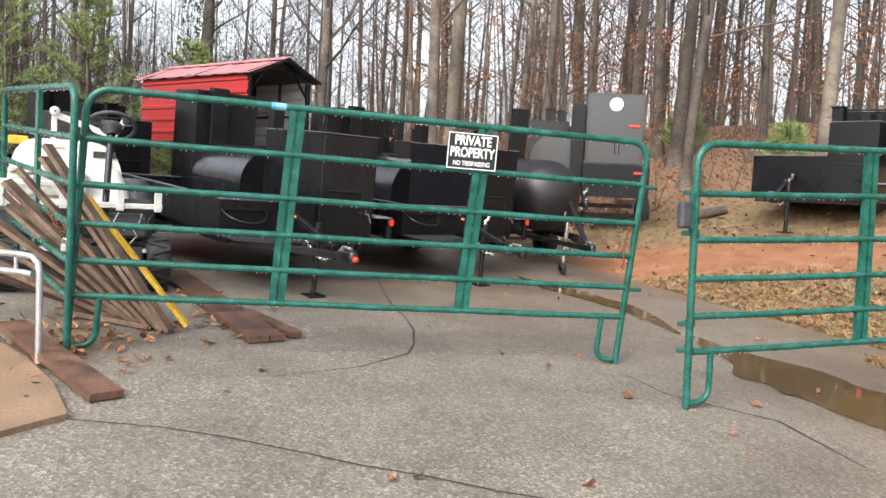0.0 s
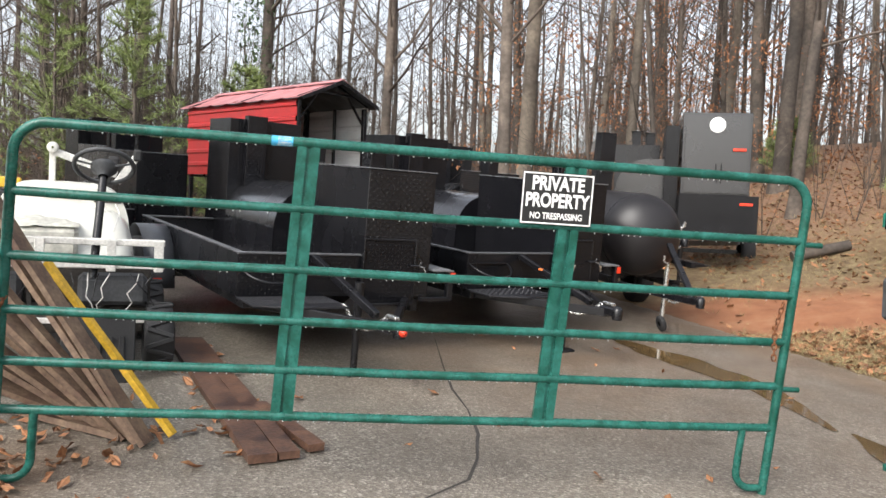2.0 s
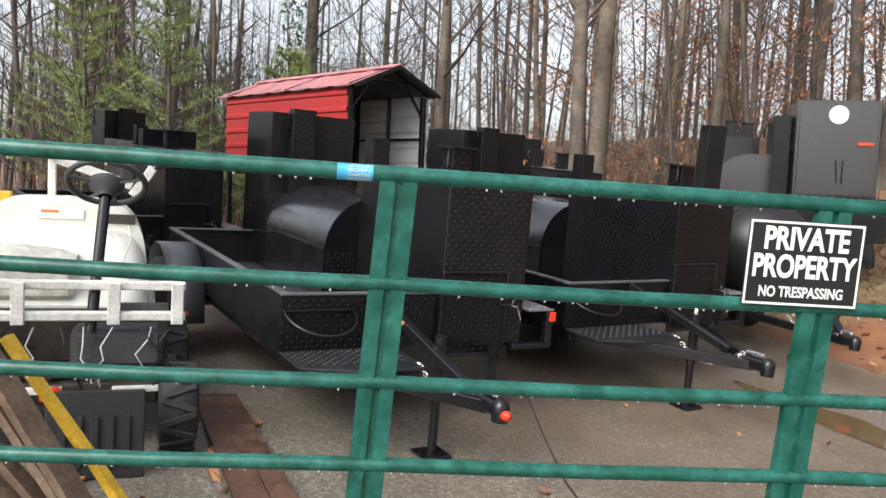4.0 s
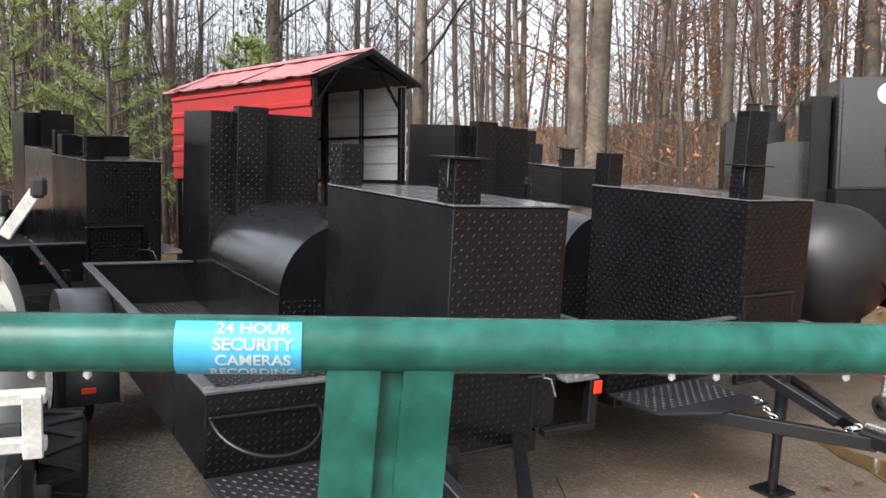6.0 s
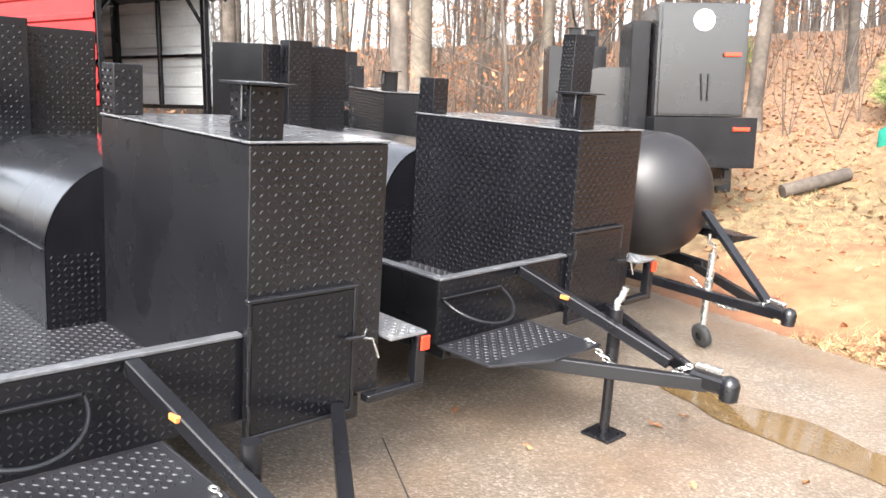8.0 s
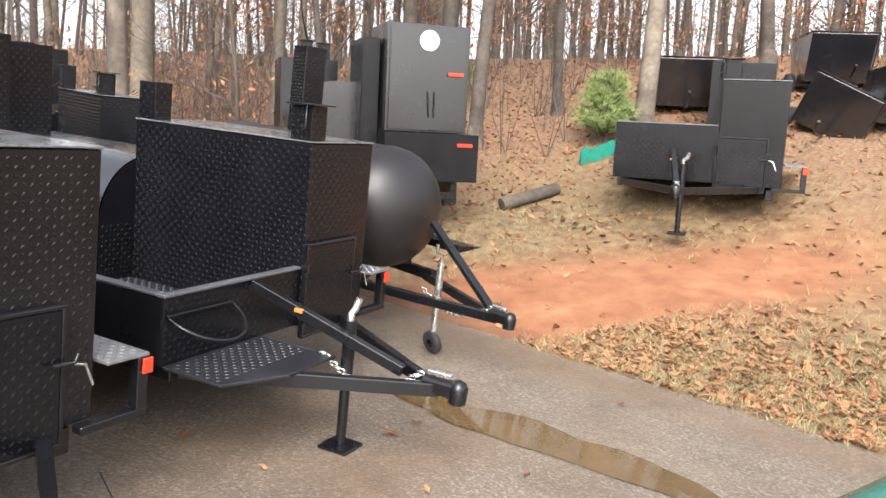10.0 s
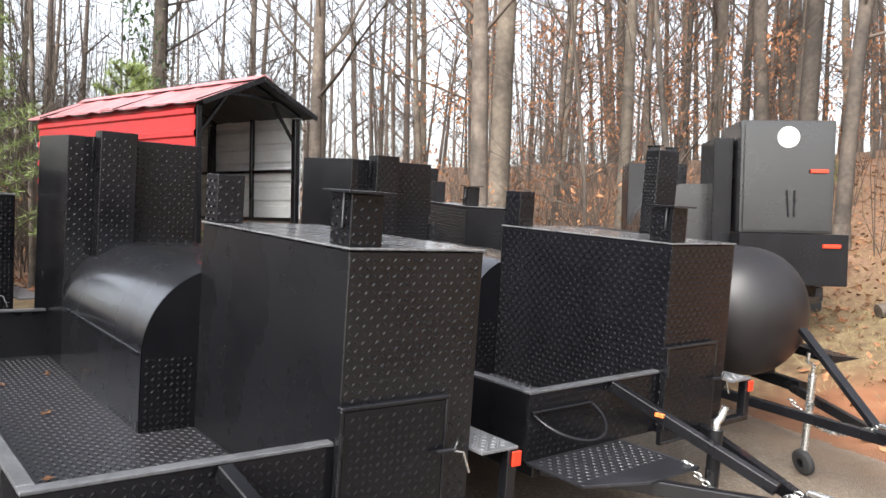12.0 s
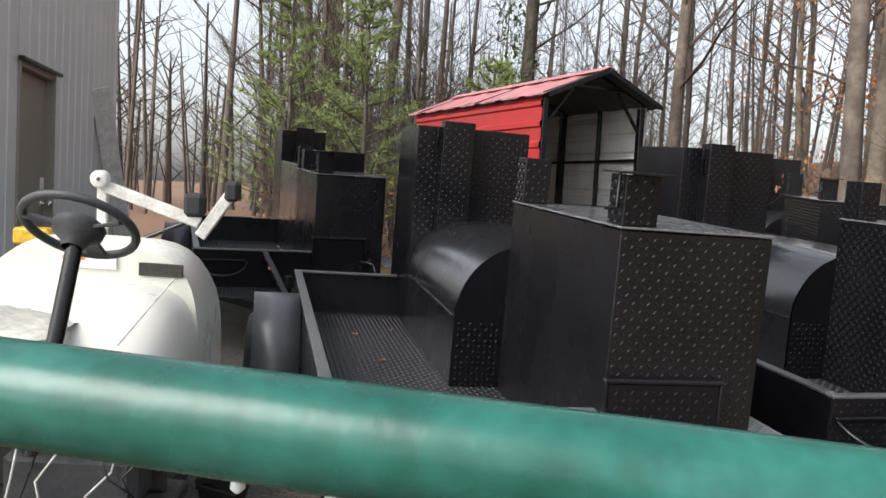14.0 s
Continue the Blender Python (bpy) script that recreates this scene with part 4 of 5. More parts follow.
# ---------------------------------------------------------------- red shelter
def shelter():
    """A small steel carport with half walls of ribbed sheet. Local x across the gable, y along the ridge."""
    x, y = -3.69, 11.24
    t = thing("shelter", "red metal roofed shelter with ribbed half walls, open gable", "shed", on_lot(x, y, 150, flat=True, up=0.0))
    w, l, eave, ridge, low = 1.25, 2.82, 2.35, 2.63, 1.30
    for px in (0.03, w - 0.03):
        for py in (0.03, l / 2, l - 0.03):
            part("post", Shape().box(px - 0.03, py - 0.03, 0.0, px + 0.03, py + 0.03, eave - 0.03), BLACK, t)

    def ribbed(a, b, z0, z1, rib, up):
        """Ribbed sheet between two ends, ribs lying along it."""
        s = Shape()
        a, b = Vector(a), Vector(b)
        d = (b - a).normalized()
        nrm = d.cross(Vector((0, 0, 1)))
        prof = []
        z = z0
        while z < z1 - 1e-6:
            prof += [(z, 0.0), (min(z1, z + rib * 0.62), 0.0), (min(z1, z + rib * 0.7), 0.018), (min(z1, z + rib * 0.9), 0.018)]
            z += rib
        prof.append((z1, 0.0))
        n = len(prof)
        for off in (0.0, 0.006):
            s.add([a + nrm * (o + off) + Vector((0, 0, zz - a.z)) for zz, o in prof] + [b + nrm * (o + off) + Vector((0, 0, zz - a.z)) for zz, o in prof], [(i, i + 1, n + i + 1, n + i) for i in range(n - 1)])
        return s

    part("wall_panel", ribbed((-0.012, l, low), (-0.012, 0, low), low, eave, 0.2, 0), REDSHEET, t, "red ribbed steel sheet")
    part("wall_panel", ribbed((w + 0.012, 0, low), (w + 0.012, l, low), low, eave, 0.2, 0), WHITESHEET, t, "white-backed ribbed sheet")
    part("wall_panel", ribbed((w, l + 0.012, low), (0, l + 0.012, low), low, eave, 0.2, 0), WHITESHEET, t, "white-backed ribbed sheet")
    for px in (w - 0.02, ):
        for py in (0.7, 1.36, 2.0):
            part("stud", Shape().box(px - 0.02, py, low, px + 0.02, py + 0.04, eave), BLACK, t)
        part("girt", Shape().box(px - 0.02, 0.06, low - 0.03, px + 0.02, l - 0.06, low + 0.01), BLACK, t)
        part("girt", Shape().box(px - 0.018, 0.06, 1.78, px + 0.018, l - 0.06, 1.81), BLACK, t)
    for px in (0.25, 0.7, 1.1):
        part("stud", Shape().box(px, l - 0.05, low, px + 0.03, l - 0.01, eave), BLACK, t)
    part("girt", Shape().box(0.06, l - 0.05, low - 0.03, w - 0.06, l - 0.01, low), BLACK, t)
    for py in (0.0, 1.36, l):
        part("truss", Shape().beam((0, py, eave), (w / 2, py, ridge - 0.02), 0.04, 0.04), BLACK, t)
        part("truss", Shape().beam((w, py, eave), (w / 2, py, ridge - 0.02), 0.04, 0.04), BLACK, t)
        part("truss", Shape().beam((0.3, py, eave + 0.12), (w - 0.3, py, eave + 0.12), 0.03, 0.03), BLACK, t)
    for px in (0.05, w - 0.05):
        k = 0.3 if px < 0.5 else -0.3
        part("knee_brace", Shape().beam((px, 0.03, eave - 0.28), (px + k, 0.03, eave + 0.1), 0.03, 0.03), BLACK, t)
    for side in (-1, 1):
        s, under = Shape(), Shape()
        e = -0.07 if side < 0 else w + 0.07
        ez = eave - 0.02
        n = 28
        ys = [-0.18 + (l + 0.36) * i / n for i in range(n + 1)]
        top = [0.014 if i % 4 == 0 else 0 for i in range(n + 1)]
        for off, sheet in ((0, s), (-0.012, under)):
            verts = [(e, yy, ez + tp + off) for yy, tp in zip(ys, top)] + [(w / 2, yy, ridge + tp + off) for yy, tp in zip(ys, top)]
            sheet.add(verts, [(i, i + 1, n + 2 + i, n + 1 + i) for i in range(n)])
        part("roof_underside", under, GREYPLASTIC, t, "dark underside of the roof")
        part("roof_sheet", s, SHEENROOF, t, "wet red roof sheet, sky reflection painted in pink")
    part("ridge_cap", Shape().prism([(w / 2 - 0.1, ridge - 0.02), (w / 2, ridge + 0.035), (w / 2 + 0.1, ridge - 0.02), (w / 2, ridge + 0.022)], 1, -0.19, l + 0.19), SHEENROOF, t)
    for side in (0, 1):
        e = -0.07 if not side else w + 0.07
        part("gable_trim", Shape().beam((e, -0.18, eave - 0.03), (w / 2, -0.18, ridge - 0.01), 0.02, 0.05), BLACK, t)


shelter()


# ---------------------------------------------------------------- grey building
def building():
    """Corner of a ribbed metal building. Local x runs from its far corner along the wall, y faces the lot."""
    a, b = Vector((-8.33, 9.83, 0)), Vector((-5.82, 7.13, 0))
    d = (b - a).normalized()
    ang = math.degrees(math.atan2(d.y, d.x))
    L = (b - a).length
    m = Matrix.Translation((a.x, a.y, 0.45)) @ pose(0, 0, 0, 0, 0, ang)
    t = thing("wall_building", "grey ribbed metal building with a taupe steel door", "building", m, kind="structure")
    door0, door1, dh = L - 1.42, L - 0.52, 2.08

    def siding(x0, x1, zz0, zz1):
        s = Shape()
        xs, x = [], x0
        while x < x1 - 1e-6:
            xs += [(x, 0.0), (min(x + 0.16, x1), 0.0), (min(x + 0.175, x1), 0.007), (min(x + 0.205, x1), 0.007), (min(x + 0.22, x1), 0.0)]
            x += 0.22
        xs.append((x1, 0.0))
        n = len(xs)
        s.add([(p, o, zz0) for p, o in xs] + [(p, o, zz1) for p, o in xs], [(i, i + 1, n + i + 1, n + i) for i in range(n - 1)])
        s.box(x0, -0.2, zz0, x1, -0.004, zz1, 0.002)
        return s

    for x0, x1, h0, h1 in ((0.08, door0, -0.6, 5.0), (door0, door1, dh, 5.0), (door1, L + 1.6, -0.6, 5.0)):
        part("siding", siding(x0, x1, h0, h1), SIDING, t)
    part("corner_trim", Shape().box(-0.012, -0.21, -0.6, 0.078, 0.02, 5.0), SIDING, t)
    part("end_wall", Shape().box(L + 1.4, -8.0, -0.6, L + 1.6, -0.212, 5.0), SIDING, t)
    part("end_wall", Shape().box(0.0, -8.0, -0.6, 0.2, -0.212, 5.0), SIDING, t)
    part("roof", Shape().box(-0.1, -8.0, 5.001, L + 1.6, 0.1, 5.1), SIDING, t)
    dr = part("door", Shape().box(door0 + 0.04, -0.10, 0.0, door1 - 0.04, -0.05, dh - 0.04), DOORMAT, t, "taupe painted steel door")
    f = Shape().box(door0, -0.12, 0, door0 + 0.04, 0.02, dh)
    f.box(door1 - 0.04, -0.12, 0, door1, 0.02, dh)
    f.box(door0 + 0.041, -0.12, dh - 0.04, door1 - 0.041, 0.02, dh)
    part("door_frame", f, DOORMAT, t)
    k = Shape().lathe([(0, 0.03), (0.01, 0.03), (0.012, 0.012), (0.05, 0.012), (0.055, 0.028), (0.085, 0.028), (0.09, 0.005)], (door0 + 0.12, -0.05, 1.0), (0, 1, 0), 16)
    part("door_handle", k, CHROME, dr, "satin steel knob")
    part("deadbolt", Shape().box(door0 + 0.09, -0.05, 1.12, door0 + 0.16, -0.035, 1.22), WHITE, dr)
    for z in (0.25, 1.0, 1.75):
        part("hinge", Shape().tube([(door1 - 0.04, -0.045, z - 0.05), (door1 - 0.04, -0.045, z + 0.05)], 0.01, 8), GALV, dr)
    part("door_canopy", Shape().box(door0 - 0.05, 0.015, dh + 0.002, door1 + 0.05, 0.06, dh + 0.03), BLACK, t)


building()


# ---------------------------------------------------------------- golf cart stripped of its front
def golf_cart():
    """A stripped cart: local -y is its open front, x across."""
    m = on_lot(-2.39, 5.92, 126, 0.0)
    t = thing("golf_cart", "cream golf cart stripped of its front cowl and seat", "golf cart", m)
    # moulded shells: the seat base and the taller rear cowl behind it
    def shell(name, y0, y1, half, rise, label):
        s, n, k = Shape(), 18, 20
        rows = []
        for i in range(n + 1):
            u = i / n
            top, wide = rise(u)
            ring = []
            for q in range(k + 1):
                a = math.pi * q / k
                c, sn = math.cos(a), math.sin(a)
                x = half * wide * math.copysign(abs(c) ** 0.42, c)
                ring.append((x - 0.66, y0 + (y1 - y0) * u, 0.32 + (top - 0.32) * sn ** 0.42))
            rows.append(ring)
        k += 1
        s.add([p for r in rows for p in r], [(i * k + q, i * k + q + 1, (i + 1) * k + q + 1, (i + 1) * k + q) for i in range(n) for q in range(k - 1)], True)
        s.add(rows[0], [tuple(range(k))])
        s.add(rows[-1], [tuple(range(k))])
        part(name, s, CREAM, t, label)

    shell("seat_base", 0.30, 1.20, 0.52, lambda u: (0.70 + 0.33 * math.sin(min(1.0, u * 1.3) * math.pi / 2), 0.96 + 0.04 * math.sin(u * math.pi)), "moulded cream plastic seat base")
    shell("rear_cowl", 1.10, 1.75, 0.50, lambda u: (1.17 + 0.05 * math.sin(u * math.pi) - 0.12 * u * u, 1.0 - 0.07 * u), "taller moulded cream rear cowl")
    part("shell_seam", Shape().tube([(-0.30, 0.42, 0.90), (-0.26, 0.7, 1.005), (-0.28, 1.09, 1.045)], 0.004, 6), DIRTYWHITE, t)
    part("louvre", Shape().box(-0.44, 1.088, 1.055, -0.24, 1.098, 1.115, 0.004), GRIME, t)
    part("label_plate", Shape().box(-0.80, 1.088, 1.075, -0.54, 1.098, 1.135, 0.002), WHITE, t, "white warning label with orange bar")
    part("label_bar", Shape().box(-0.78, 1.084, 1.112, -0.68, 1.0875, 1.13, 0.001), ORANGE, t)
    # torn seat vinyl
    s = Shape()
    nx, ny = 14, 10
    v = [(-1.15 + 0.62 * i / nx, 0.30 + 0.5 * j / ny, 0.93 + 0.05 * math.sin(math.pi * i / nx) * math.sin(math.pi * j / ny) + 0.02 * noise.noise(Vector((i * 0.7, j * 0.7, 3)))) for j in range(ny + 1) for i in range(nx + 1)]
    s.add(v, [(j * (nx + 1) + i, j * (nx + 1) + i + 1, (j + 1) * (nx + 1) + i + 1, (j + 1) * (nx + 1) + i) for j in range(ny) for i in range(nx)], True)
    s.box(-1.15, 0.3, 0.72, -0.53, 0.8, 0.92, 0.03)
    part("seat_cushion", s, CLOTH, t, "torn dirty white seat cushion")
    # steering column and wheel
    base, hub = Vector((-0.43, 0.0, 0.62)), Vector((-0.38, 0.22, 1.34))
    col = part("steering_column", Shape().tube([base, base.lerp(hub, 0.5), hub], 0.028, 14), BLACK, t)
    d = (hub - base).normalized()
    q = (d + Vector((0.0, 0.55, 0.1))).normalized().to_track_quat("Z", "Y").to_matrix()
    wheel = part("steering_wheel", Shape().tube([hub + q @ Vector((0.19 * math.cos(a), 0.19 * math.sin(a), 0.03)) for a in [i * math.pi / 16 for i in range(32)]], 0.016, 10, closed=True), GREYPLASTIC, t, "worn grey plastic steering wheel")
    for a in (15, 165, 270):
        e = hub + q @ Vector((0.18 * math.cos(radians(a)), 0.18 * math.sin(radians(a)), 0.03))
        part("spoke", Shape().beam(hub + q @ Vector((0, 0, 0.02)), e, 0.07, 0.014, 0.005), GREYPLASTIC, wheel)
    hb = Shape().lathe([(-0.06, 0.035), (-0.03, 0.05), (0.0, 0.085), (0.03, 0.09), (0.05, 0.06), (0.055, 0.005)], hub, q @ Vector((0, 0, 1)), 18)
    part("hub", hb, GREYPLASTIC, wheel)
    # open front: white bumper rails, frame, cables
    for z, y in ((0.87, -0.02), (0.72, -0.05)):
        part("front_rail", Shape().box(-1.35, y - 0.025, z - 0.022, 0.02, y + 0.025, z + 0.022, 0.006), DIRTYWHITE, t, "dirty white alloy rail")
    for x in (-0.02, -0.32, -0.75, -1.2):
        part("rail_strap", Shape().box(x - 0.03, -0.085, 0.68, x + 0.03, -0.055, 0.89, 0.004), DIRTYWHITE, t)
    part("front_duct", Shape().box(-0.52, -0.03, 0.44, -0.08, 0.18, 0.64, 0.03), GREYPLASTIC, t, "grey ribbed front housing")
    part("front_duct", Shape().box(-1.3, -0.03, 0.44, -0.85, 0.18, 0.64, 0.03), GREYPLASTIC, t)
    part("window_insert", Shape().box(-0.30, -0.01, 0.715, -0.06, 0.02, 0.775, 0.004), GREYPLASTIC, t)
    part("chassis", Shape().box(-1.1, 0.0, 0.25, -0.1, 1.6, 0.36, 0.01), GRIME, t)
    part("floor_pan", Shape().box(-1.2, 0.05, 0.365, 0.0, 0.34, 0.42, 0.01), GRIME, t)
    part("firewall", Shape().box(-1.15, 0.2, 0.421, -0.05, 0.24, 0.70, 0.01), GRIME, t)
    part("bar", Shape().box(-1.1, -0.08, 0.33, -0.55, -0.05, 0.365, 0.004), DIRTYWHITE, t)
    part("bar", Shape().box(-0.32, -0.08, 0.33, -0.02, -0.05, 0.36, 0.004), DIRTYWHITE, t)
    part("red_bottle", Shape().lathe([(-0.05, 0.02), (-0.045, 0.035), (0.04, 0.035), (0.05, 0.015)], (-0.6, -0.1, 0.34), (1, 0.3, 0), 12), REDLENS, t, "small red cap")
    rng = random.Random(4)
    for i in range(9):
        x = -0.75 + 0.09 * i + rng.uniform(-0.03, 0.03)
        p = [(x, -0.04, 0.66)]
        for k in range(4):
            p.append((p[-1][0] + rng.uniform(-0.06, 0.06), -0.06 + rng.uniform(-0.05, 0.02), p[-1][2] - rng.uniform(0.05, 0.1)))
        part("wire", Shape().tube(p, 0.004, 6), DIRTYWHITE if i % 2 else BLACK, t)
    for i in range(7):
        x = -0.8 + 0.1 * i
        part("linkage", Shape().beam((x, 0.0, 0.40), (x + rng.uniform(-0.2, 0.2), 0.12, 0.30 + rng.uniform(0, 0.3)), 0.03, 0.02), GRIME, t)
    tread = Shape().box(-0.09, -0.016, 0.218, 0.09, 0.016, 0.236, 0.004).mesh("tread_block", RUBBER)
    for wx in (-1.15, 0.0):
        for wy in (0.0, 1.05):
            w = 0.2
            wh = Shape().lathe([(-w / 2 + 0.01, 0.11), (-w / 2, 0.16), (-w / 2 + 0.02, 0.215), (0, 0.225), (w / 2 - 0.02, 0.215), (w / 2, 0.16), (w / 2 - 0.01, 0.11)], (wx, wy, 0.225), (1, 0, 0), 28)
            wo = part("wheel", wh, RUBBER, t, "chunky treaded black tyre")
            for k in range(20):
                tb = part("tread_block", tread, None, wo)
                tb.matrix_basis = Matrix.Translation((wx, wy, 0.225)) @ pose(0, 0, 0, k * 18, 0, 0) @ pose(0, 0, 0, 0, 0, 18 if k % 2 else -18)
            part("rim", Shape().lathe([(0.02, 0.01), (0.05, 0.09), (0.085, 0.115)], (wx, wy, 0.225), (1 if wx > -0.5 else -1, 0, 0), 18), DIRTYWHITE, wo)
    # folded arm brackets
    br = Shape().beam((-0.76, 1.5, 1.43), (-0.27, 1.5, 1.27), 0.03, 0.06, 0.008)
    part("arm_bracket", br, DIRTYWHITE, t, "white steel arm bracket")
    part("arm_bracket", Shape().beam((-0.27, 1.5, 1.20), (-0.12, 1.5, 1.43), 0.03, 0.06, 0.008), DIRTYWHITE, t)
    part("arm_pad", Shape().box(-0.35, 1.46, 1.30, -0.25, 1.56, 1.42, 0.02), RUBBER, t, "black rubber pad")
    part("arm_pad", Shape().box(-0.15, 1.46, 1.39, -0.08, 1.56, 1.49, 0.02), RUBBER, t)
    part("arm_post", Shape().beam((-0.76, 1.52, 1.15), (-0.76, 1.52, 1.43), 0.05, 0.04, 0.006), DIRTYWHITE, t)
    part("pivot", Shape().lathe([(-0.02, 0.045), (0.02, 0.045), (0.025, 0.03), (0.03, 0.01)], (-0.76, 1.48, 1.46), (0, -1, 0), 18), DIRTYWHITE, t)
    part("strut", Shape().tube([(-0.66, 1.5, 1.12), (-0.34, 1.5, 1.27)], 0.012, 8), BLACK, t)
    part("yellow_box", Shape().box(-1.15, 1.4, 1.12, -0.98, 1.5, 1.2, 0.01), YELLOW, t)


golf_cart()
part_mat = thing("floor_mat", "black ribbed rubber floor mat propped at the cart", "mat", on_lot(-2.32, 5.60, 126, 0.0) @ pose(-0.25, -0.08, 0.0, -12, 0, 0))
mm = Shape().box(-0.22, 0, 0.0, 0.22, 0.03, 0.42, 0.03)
for i in range(5):
    mm.box(-0.16 + 0.07 * i, -0.014, 0.06, -0.125 + 0.07 * i, 0.002, 0.30, 0.006)
part("mat", mm, RUBBER, part_mat)


# ---------------------------------------------------------------- boards, rack, slab
def board(a, b, w, th, material, label, twist=0.0):
    a, b = Vector(a), Vector(b)
    d = b - a
    m = Matrix.Translation(a) @ d.to_track_quat("Y", "Z").to_matrix().to_4x4() @ pose(0, 0, 0, 0, twist, 0)
    s = Shape()
    n = 8
    rng = random.Random(int(abs(a.x * 1000) + abs(b.y * 777)))
    ring = lambda y, k: [(-w / 2 + rng.uniform(-k, k), y, 0), (w / 2 + rng.uniform(-k, k), y, 0), (w / 2 + rng.uniform(-k, k), y, th), (-w / 2 + rng.uniform(-k, k), y, th)]
    verts = [p for i in range(n + 1) for p in ring(d.length * i / n, 0.004)]
    s.add(verts, [(i * 4 + k, i * 4 + (k + 1) % 4, i * 4 + 4 + (k + 1) % 4, i * 4 + 4 + k) for i in range(n) for k in range(4)])
    s.add(verts[:4], [(0, 1, 2, 3)])
    s.add(verts[-4:], [(3, 2, 1, 0)])
    return solo("board", s, material, label, "board", m, group="pile of old boards")


def gz(x, y, up=0.0):
    return (x, y, ground_z(x, y) + up)


board(gz(-2.3, 3.90, 0.09), gz(-1.19, 3.10, 0.01), 0.17, 0.04, WETWOOD, "wet reddish board lying on the asphalt")
board(gz(-2.65, 6.62, 0.01), gz(-0.94, 4.56, 0.01), 0.15, 0.045, WETWOOD, "wet dark board lying on the asphalt")
board(gz(-2.55, 6.70, 0.01), gz(-0.84, 4.66, 0.012), 0.11, 0.04, WETWOOD, "wet dark board lying on the asphalt")
board(gz(-1.35, 5.36, 0.012), gz(-0.76, 4.82, 0.012), 0.09, 0.04, WETWOOD, "short dark board end on the asphalt")
rng = random.Random(21)
for i in range(11):
    x = -1.58 - 0.052 * i
    y = 4.54 + 0.02 * i
    tx, ty, tz = -2.42 - 0.10 * rng.random() - 0.04 * i, 4.22 + 0.30 * rng.random(), 1.27 - 0.085 * i
    board(gz(x, y, 0.01), (tx, ty, tz), rng.uniform(0.07, 0.13), 0.03, WOOD, "weathered grey-brown board leaning in a heap", rng.uniform(-25, 25))
board(gz(-1.52, 4.68, 0.02), (-2.25, 4.62, 0.93), 0.045, 0.03, YELLOW, "yellow painted strip leaning on the boards")
for i in range(4):
    board(gz(-2.5, 4.72 + 0.09 * i, 0.01 + 0.035 * i), gz(-1.72 - 0.08 * i, 4.58 + 0.06 * i, 0.01 + 0.035 * i), 0.1, 0.035, WETWOOD if i % 2 else WOOD, "short weathered board under the heap")
board((-7.99, 9.87, 0.5), (-7.64, 9.18, 2.6), 0.2, 0.04, DIRTYWHITE, "white board leaning against the building", 55)

slab = Shape().prism([(-1.21, 2.80), (-1.34, 2.46), (-3.2, 1.9), (-4.2, 3.2), (-2.75, 4.1), (-1.95, 3.55), (-1.55, 3.2)], 2, -0.3, 0.0)
slab.v = [(x, y, z + ground_z(x, y) + 0.03) for x, y, z in slab.v]
solo("concrete_slab", slab, SLAB, "rust-stained concrete slab beside the gate", "slab", kind="structure")


def tube_rack():
    m = on_lot(-1.81, 3.46, 150, 0.03, flat=True)
    t = thing("tube_rack", "galvanised bent tube rack beside the gate", "rack", m)
    for h in (0.60, 0.50):
        pts = [(0, 0, 0), (0, 0, h - 0.1), (-0.012, 0.01, h - 0.04), (-0.05, 0.05, h - 0.005), (-0.12, 0.14, h), (-0.5, 0.55, h)]
        if h < 0.55:
            pts = pts[3:]
        part("bent_tube", Shape().tube([(p[1] * -0.3, p[1], p[2]) for p in pts], 0.019, 12), GALV, t)
    part("upright", Shape().tube([(-0.05, 0.17, 0.5), (-0.05, 0.17, 0.6)], 0.012, 8), GALV, t)


tube_rack()
gp = lambda x, y, z: tuple(gate_m @ Vector((x, y, z)))
chain("gate_chain", [gp(-0.12, -0.03, 0.86), gp(-0.06, -0.05, 0.76), gp(0.0, -0.045, 0.72), gp(0.05, -0.04, 0.82), gp(0.04, 0.04, 0.88)], RUST, "rusty chain looped round the gate post")
chain("gate_chain", [gp(3.64, -0.03, 0.99), gp(3.61, -0.035, 0.85), gp(3.62, -0.035, 0.70)], RUST, "rusty chain hanging from the gate end")
lock = thing("padlock", "small steel padlock on the rusty chain", "padlock", Matrix.Translation(gp(-0.02, -0.055, 0.66)))
part("lock_body", Shape().box(-0.02, -0.01, -0.045, 0.02, 0.01, 0.0, 0.006), CHROME, lock)
part("shackle", Shape().tube([(-0.013, 0, 0), (-0.013, 0, 0.02), (-0.006, 0, 0.033), (0.006, 0, 0.033), (0.013, 0, 0.02), (0.013, 0, 0)], 0.004, 8), CHROME, lock)

hm = panel_pose(1.85, 4.30, 28, 0.0, 0.03)
lb = thing("lock_box", "grey plastic lock cover on the gate post", "lock box", hm @ pose(-0.085, -0.02, 1.17))
part("cover", Shape().box(-0.045, -0.03, -0.08, 0.03, 0.03, 0.08, 0.014), GREYPLASTIC, lb)
part("bracket", Shape().box(0.031, -0.012, -0.09, 0.06, 0.012, 0.13, 0.004), GREEN, lb)
for z in (1.30, 1.06, 0.52, 0.36):
    hinge = thing("hinge_collar", "green steel hinge collar on the gate post", "hinge", hm @ pose(0, 0, z))
    part("collar", Shape().tube([(0, 0, -0.018), (0, 0, 0.018)], TUBE + 0.008, 14), GREEN, hinge)
    part("lug", Shape().box(-0.085, -0.012, -0.014, -TUBE - 0.009, 0.012, 0.014), GREEN, hinge)
